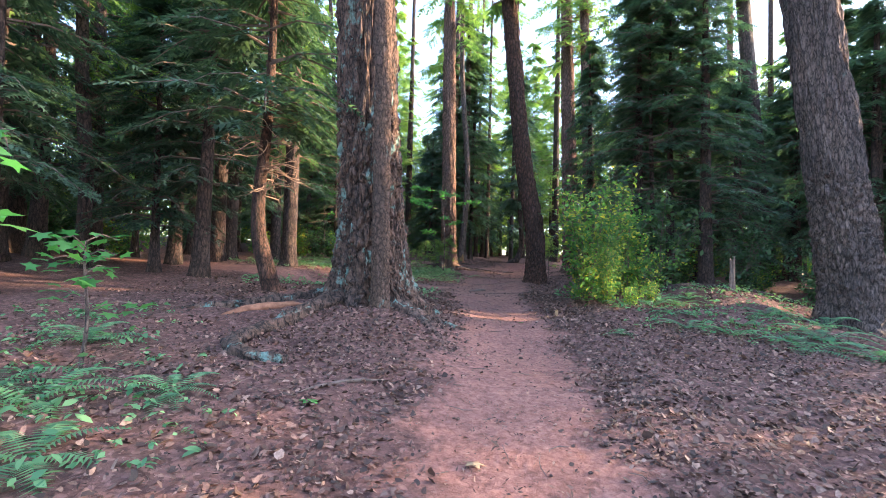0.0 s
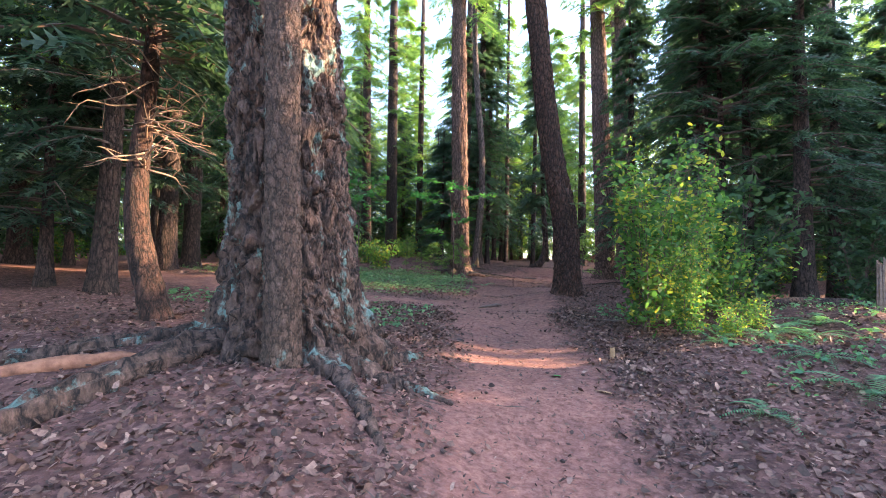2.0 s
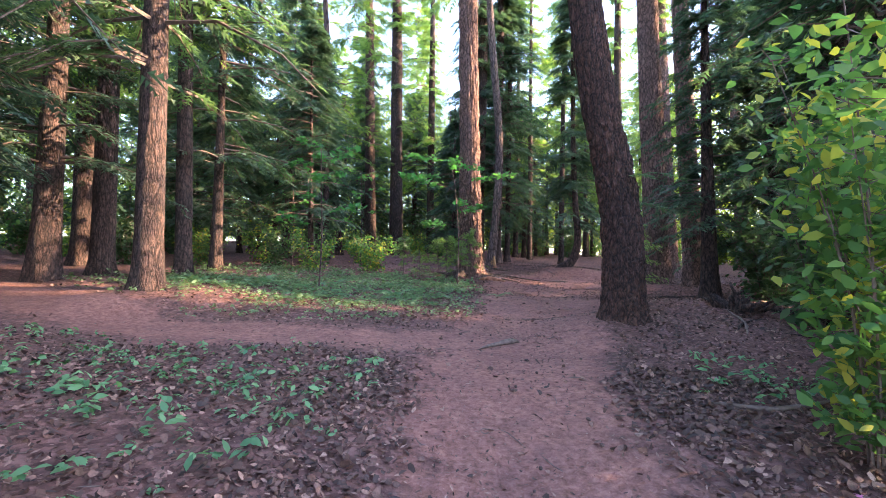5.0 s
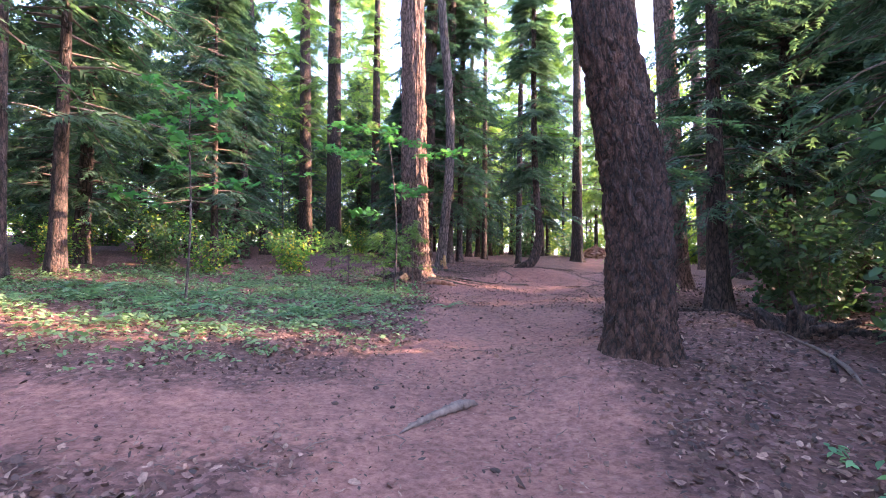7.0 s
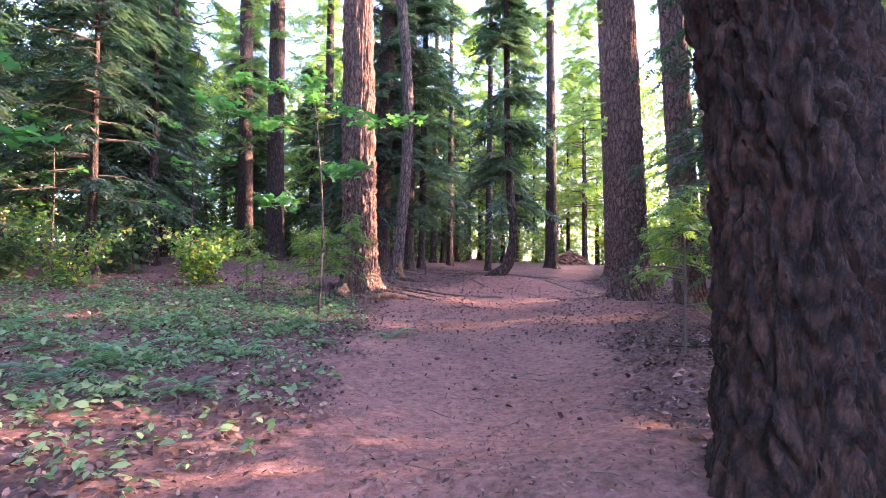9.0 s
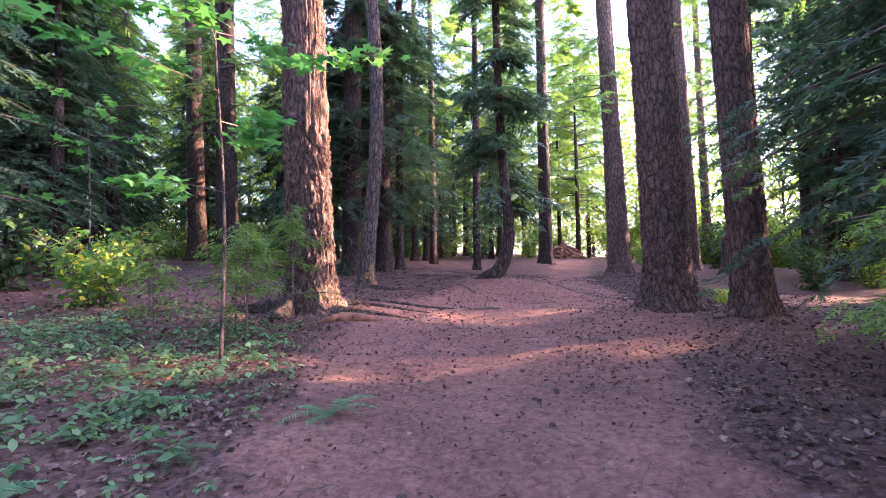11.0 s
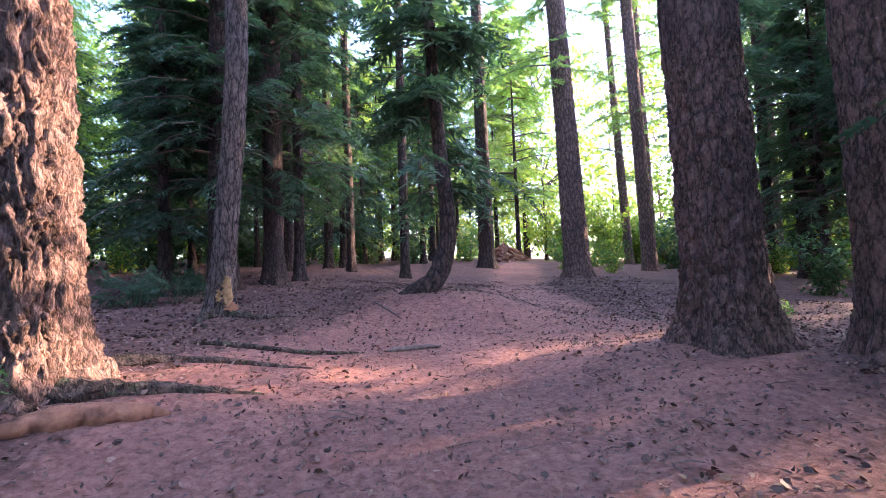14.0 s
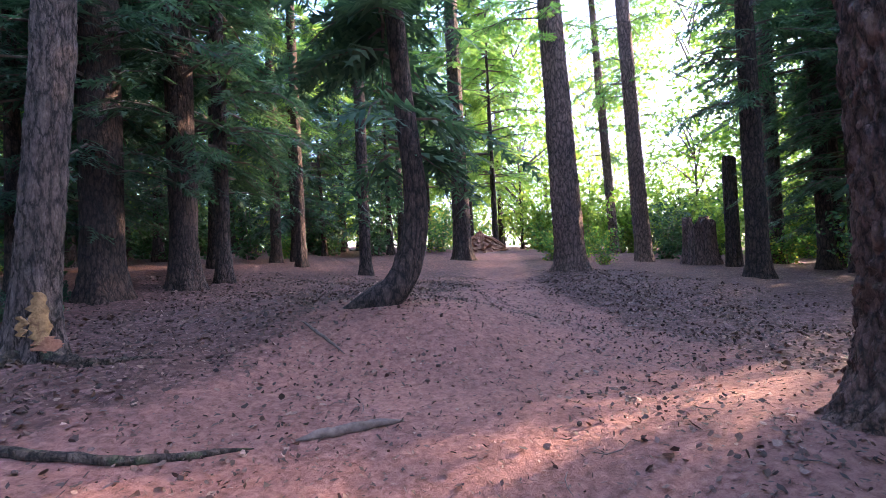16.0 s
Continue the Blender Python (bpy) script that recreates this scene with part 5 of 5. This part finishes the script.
def patchy(x, y, s=1.0):
    return 0.5 + 0.5 * np.sin(x * 2.1 * s + 1.7 * np.sin(y * 1.3 * s)) * np.sin(y * 1.8 * s + 1.1 * np.sin(x * 0.9 * s))


def torn_leaves(c, nr, size, g):
    """Dry leaves with ragged outlines and curled edges, seven corners each."""
    n = len(c)
    t = unit(np.cross(nr, g.normal(0, 1, (n, 3))))
    b = np.cross(nr, t)
    corners = []
    curl = g.uniform(-0.1, 0.5, n)[:, None]
    slim = g.uniform(0.35, 1.0, n)[:, None]
    for k in range(7):
        a = 2 * math.pi * k / 7
        r = size[:, None] * 0.5 * g.uniform(0.45, 1.25, n)[:, None]
        corners.append(c + t * r * math.cos(a) + b * r * slim * math.sin(a) + nr * curl * r * abs(math.sin(a)))
    return np.stack(corners, 1)


def litter(seed, n, lo, hi, box, where=off_trail):
    g = np.random.default_rng(seed)
    x, y = spread(g, n, lambda a, b: where(a, b) * (0.35 + 0.65 * patchy(a, b)), box)
    c = np.stack([x, y, ground_at(x, y) + g.uniform(0.004, 0.03, n)], 1)
    nr = unit(g.normal(0, 0.5, (n, 3)) + [0, 0, 1.0])
    return torn_leaves(c, nr, lo + (hi - lo) * g.uniform(0, 1, n) ** 1.8, g)


def chips(seed, n, lo, hi, box, slim=0.35):
    """Slim flat bits, four corners each."""
    g = np.random.default_rng(seed)
    x, y = spread(g, n, lambda a, b: near_bias(a, b) * (0.3 + 0.7 * patchy(a, b, 1.7)), box)
    c = np.stack([x, y, ground_at(x, y) + g.uniform(0.004, 0.018, n)], 1)
    nr = unit(g.normal(0, 0.35, (n, 3)) + [0, 0, 1.0])
    t = unit(np.cross(nr, g.normal(0, 1, (n, 3))))
    s = np.cross(nr, t)
    L = g.uniform(lo, hi, n)[:, None]
    W = L * slim * g.uniform(0.4, 1.3, n)[:, None]
    return np.stack([c - t * L * 0.5, c + s * W * 0.5, c + t * L * 0.5, c - s * W * 0.5], 1)


def worn_floor(x, y):
    """Wide trodden ground under the firs, where leaves lie on the soil too."""
    return near_bias(x, y) * np.clip((y - 20.5) / 2.5, 0, 1) * np.clip(0.25 + seg_distance(x, y, CENTRE, [0.45] * len(CENTRE)), 0.15, 1)


tagged(new("leaf_litter", tri_mesh("leaf_litter", np.concatenate([litter(301, 46000, 0.028, 0.085, (-6, 9, 1.5, 14)), litter(302, 38000, 0.03, 0.08, (-8, 13, 12, 36)), litter(307, 16000, 0.024, 0.07, (-4, 12, 20, 37), worn_floor)]), M_LITTER)),
       "dry brown and pinkish fallen leaves on the forest floor", "leaf litter", kind="stuff")
tagged(new("leaf_crumbs", tri_mesh("leaf_crumbs", np.concatenate([chips(303, 26000, 0.015, 0.05, (-4, 9, 1.5, 18)), chips(304, 30000, 0.015, 0.055, (-4, 11, 16, 34))]), M_LITTER)),
       "crumbled leaves, needles and bark chips strewn over the soil", "leaf litter", kind="stuff")


tagged(new("dark_leaf_clumps", tri_mesh("dark_leaf_clumps", np.concatenate([litter(305, 4500, 0.02, 0.06, (-5, 8, 1.5, 14)), litter(306, 3500, 0.02, 0.06, (-5, 11, 13, 34)), litter(308, 1200, 0.02, 0.05, (-4, 12, 20, 37), worn_floor)]) + [0, 0, 0.012], M_CONE)),
       "dark rotting leaves matted on the forest floor", "leaf litter", kind="stuff")


def cone_field(seed, n):
    g = np.random.default_rng(seed)
    x, y = spread(g, n, lambda a, b: near_bias(a, b) * (0.15 + 0.85 * patchy(a + 3, b, 0.8)) * np.clip(0.25 + trail_mask(a, b)[1] * 1.2, 0.12, 1), (-5, 11, 1.5, 36))
    verts, faces = [], []
    z = ground_at(x, y)
    for i in range(n):
        r, a = g.uniform(0.009, 0.019), g.uniform(0, math.pi)
        L = r * g.uniform(1.2, 1.9)
        ca, sa = math.cos(a), math.sin(a)
        o = len(verts)
        for k, (t, q) in enumerate(((-1, 0.35), (-0.45, 0.95), (0.3, 0.9), (1, 0.25))):
            for j in range(6):
                b = 2 * math.pi * j / 6 + k * 0.5
                px, py, pz = t * L, q * r * math.cos(b), q * r * math.sin(b) + r * 0.8
                verts.append((x[i] + ca * px - sa * py, y[i] + sa * px + ca * py, z[i] + pz))
        for k in range(3):
            for j in range(6):
                m = (j + 1) % 6
                faces.append((o + k * 6 + j, o + k * 6 + m, o + k * 6 + 6 + m, o + k * 6 + 6 + j))
        faces += [tuple(o + j for j in range(5, -1, -1)), tuple(o + 18 + j for j in range(6))]
    return mesh_from("fir_cones", verts, faces, M_CONE)


tagged(new("fir_cones", cone_field(311, 2200)), "small dark fir cones scattered over trail and litter", "fir cones", kind="stuff")


def twig_field(seed, n, lo, hi, r, box):
    g = np.random.default_rng(seed)
    x, y = spread(g, n, lambda a, b: near_bias(a, b) * (0.3 + 0.7 * patchy(a, b + 2, 1.3)), box)
    tubes = []
    for i in range(n):
        a, L = g.uniform(0, 2 * math.pi), g.uniform(lo, hi)
        k = g.normal(0, 0.9)
        pts = []
        for s in (-0.5, -0.15, 0.2, 0.5):
            px, py = x[i] + L * s * math.cos(a + k * s), y[i] + L * s * math.sin(a + k * s)
            pts.append((px, py, gz(px, py) + r + 0.008 + 0.02 * g.uniform(0, 1)))
        tubes.append(tube(pts, [r * 0.6, r, r * 0.9, r * 0.4], 4))
    return joined(tubes)


v, f = twig_field(321, 520, 0.06, 0.3, 0.004, (-4.5, 9, 1.5, 34))
tagged(new("small_twigs", mesh_from("small_twigs", v, f, M_TWIG)), "small dead twigs strewn over the forest floor", "twigs", kind="stuff")

def herbs(seed, n, accept, box, size, petals=6):
    g = np.random.default_rng(seed)
    x, y = spread(g, n, accept, box)
    h = g.uniform(0.04, 0.2, n) * size / 0.1
    base = np.stack([x, y, ground_at(x, y)], 1)
    cs, ns = [], []
    for k in range(petals):
        a = g.uniform(0, 2 * math.pi, n)
        rr = size * g.uniform(0.25, 0.95, n)
        cs.append(base + np.stack([rr * np.cos(a), rr * np.sin(a), h * g.uniform(0.5, 1.1, n)], 1))
        ns.append(unit(np.stack([0.5 * np.cos(a), 0.5 * np.sin(a), np.ones(n)], 1) + g.normal(0, 0.25, (n, 3))))
    return broad_leaves(np.concatenate(cs), np.concatenate(ns), np.full(n * petals, size * 0.85), g)


def meadow(x, y):
    m, d = trail_mask(x, y)
    inside = np.clip(1.25 - np.hypot((x + 2.8) / 4.6, (y - 20.6) / 4.6), 0, 1) * 2
    return np.clip(inside, 0, 1) * np.clip((d + 0.1) / 1.3, 0, 1) * (0.1 + 0.9 * patchy(x, y, 1.7) ** 1.5)


def low_green(x, y):
    m, d = trail_mask(x, y)
    spots = np.zeros(x.shape)
    for cx_, cy_, r in ((-1.6, 12.4, 1.7), (-2.6, 4.0, 1.1), (0.1, 23.2, 1.3), (5.4, 9.6, 1.8), (-4.0, 13.0, 1.2), (7.5, 12.3, 2.0), (0.1, 8.2, 0.35), (2.4, 15.9, 0.3), (-4.6, 6.3, 1.4), (4.0, 13.6, 0.9)):
        spots = np.maximum(spots, np.clip(1.3 - np.hypot(x - cx_, y - cy_) / r, 0, 1))
    return spots * np.clip((d - 0.0) / 0.4, 0, 1) * (0.25 + 0.75 * patchy(x, y, 2.0))


tagged(new("ground_cover", tri_mesh("ground_cover", np.concatenate([herbs(331, 3200, meadow, (-9, 2, 15.5, 27), 0.06, 7), herbs(332, 900, meadow, (-9, 2, 15.5, 27), 0.1, 5)]), M_HERB)),
       "low green herbs and seedlings in the clearing", "ground cover", kind="stuff")
tagged(new("trailing_plants", tri_mesh("trailing_plants", np.concatenate([herbs(333, 850, low_green, (-7, 10, 2.5, 26), 0.06), herbs(334, 300, low_green, (-7, 10, 2.5, 26), 0.1, 5)]), M_FERN)),
       "low trailing green plants in the leaf litter", "ground cover", kind="stuff")


# ---- small scraps on the ground ----
def flat_leaf(name, x, y, size, material, label, category, seed):
    g = np.random.default_rng(seed)
    c = np.array([[0, 0, 0.012]])
    me = tri_mesh(name, maple_leaf(c, unit(np.array([[0.1, 0.1, 1.0]])), np.array([[size]]), g), material)
    ob = new(name, me)
    ob.matrix_world = pose(x, y, gz(x, y) + 0.01)
    sol = ob.modifiers.new("thickness", "SOLIDIFY")
    sol.thickness = 0.002
    return tagged(ob, label, category, "fallen maple leaves" if category == "leaf" else "")


flat_leaf("fallen_leaf", 1.62, 9.5, 0.16, M_MAPLE, "green maple leaf fallen on the trail", "leaf", 1)
flat_leaf("fallen_leaf", 1.95, 8.95, 0.17, M_FRESH, "pale brown leaf fallen on the trail", "leaf", 2)
flat_leaf("fallen_leaf", 2.05, 22.6, 0.15, M_WOOD, "pale dry leaf fallen on the trail", "leaf", 3)
flat_leaf("fallen_leaf", 0.35, 3.9, 0.16, M_FRESH, "pale brown leaf fallen on the trail", "leaf", 4)
flat_leaf("fallen_leaf", -0.95, 4.5, 0.2, M_MAPLE, "green leaf lying on litter", "leaf", 5)
flat_leaf("paper_scrap", 8.45, 30.2, 0.14, M_PAPER, "small white scrap lying on the bank", "scrap", 6)
flat_leaf("pink_scrap", 3.1, 11.45, 0.12, M_PINK, "bright pink scrap lying in litter", "scrap", 7)
hollow_stump(2.5, 10.45, 0.022, 0.14, "short splintered stub catching the sun", M_FRESH, 4)
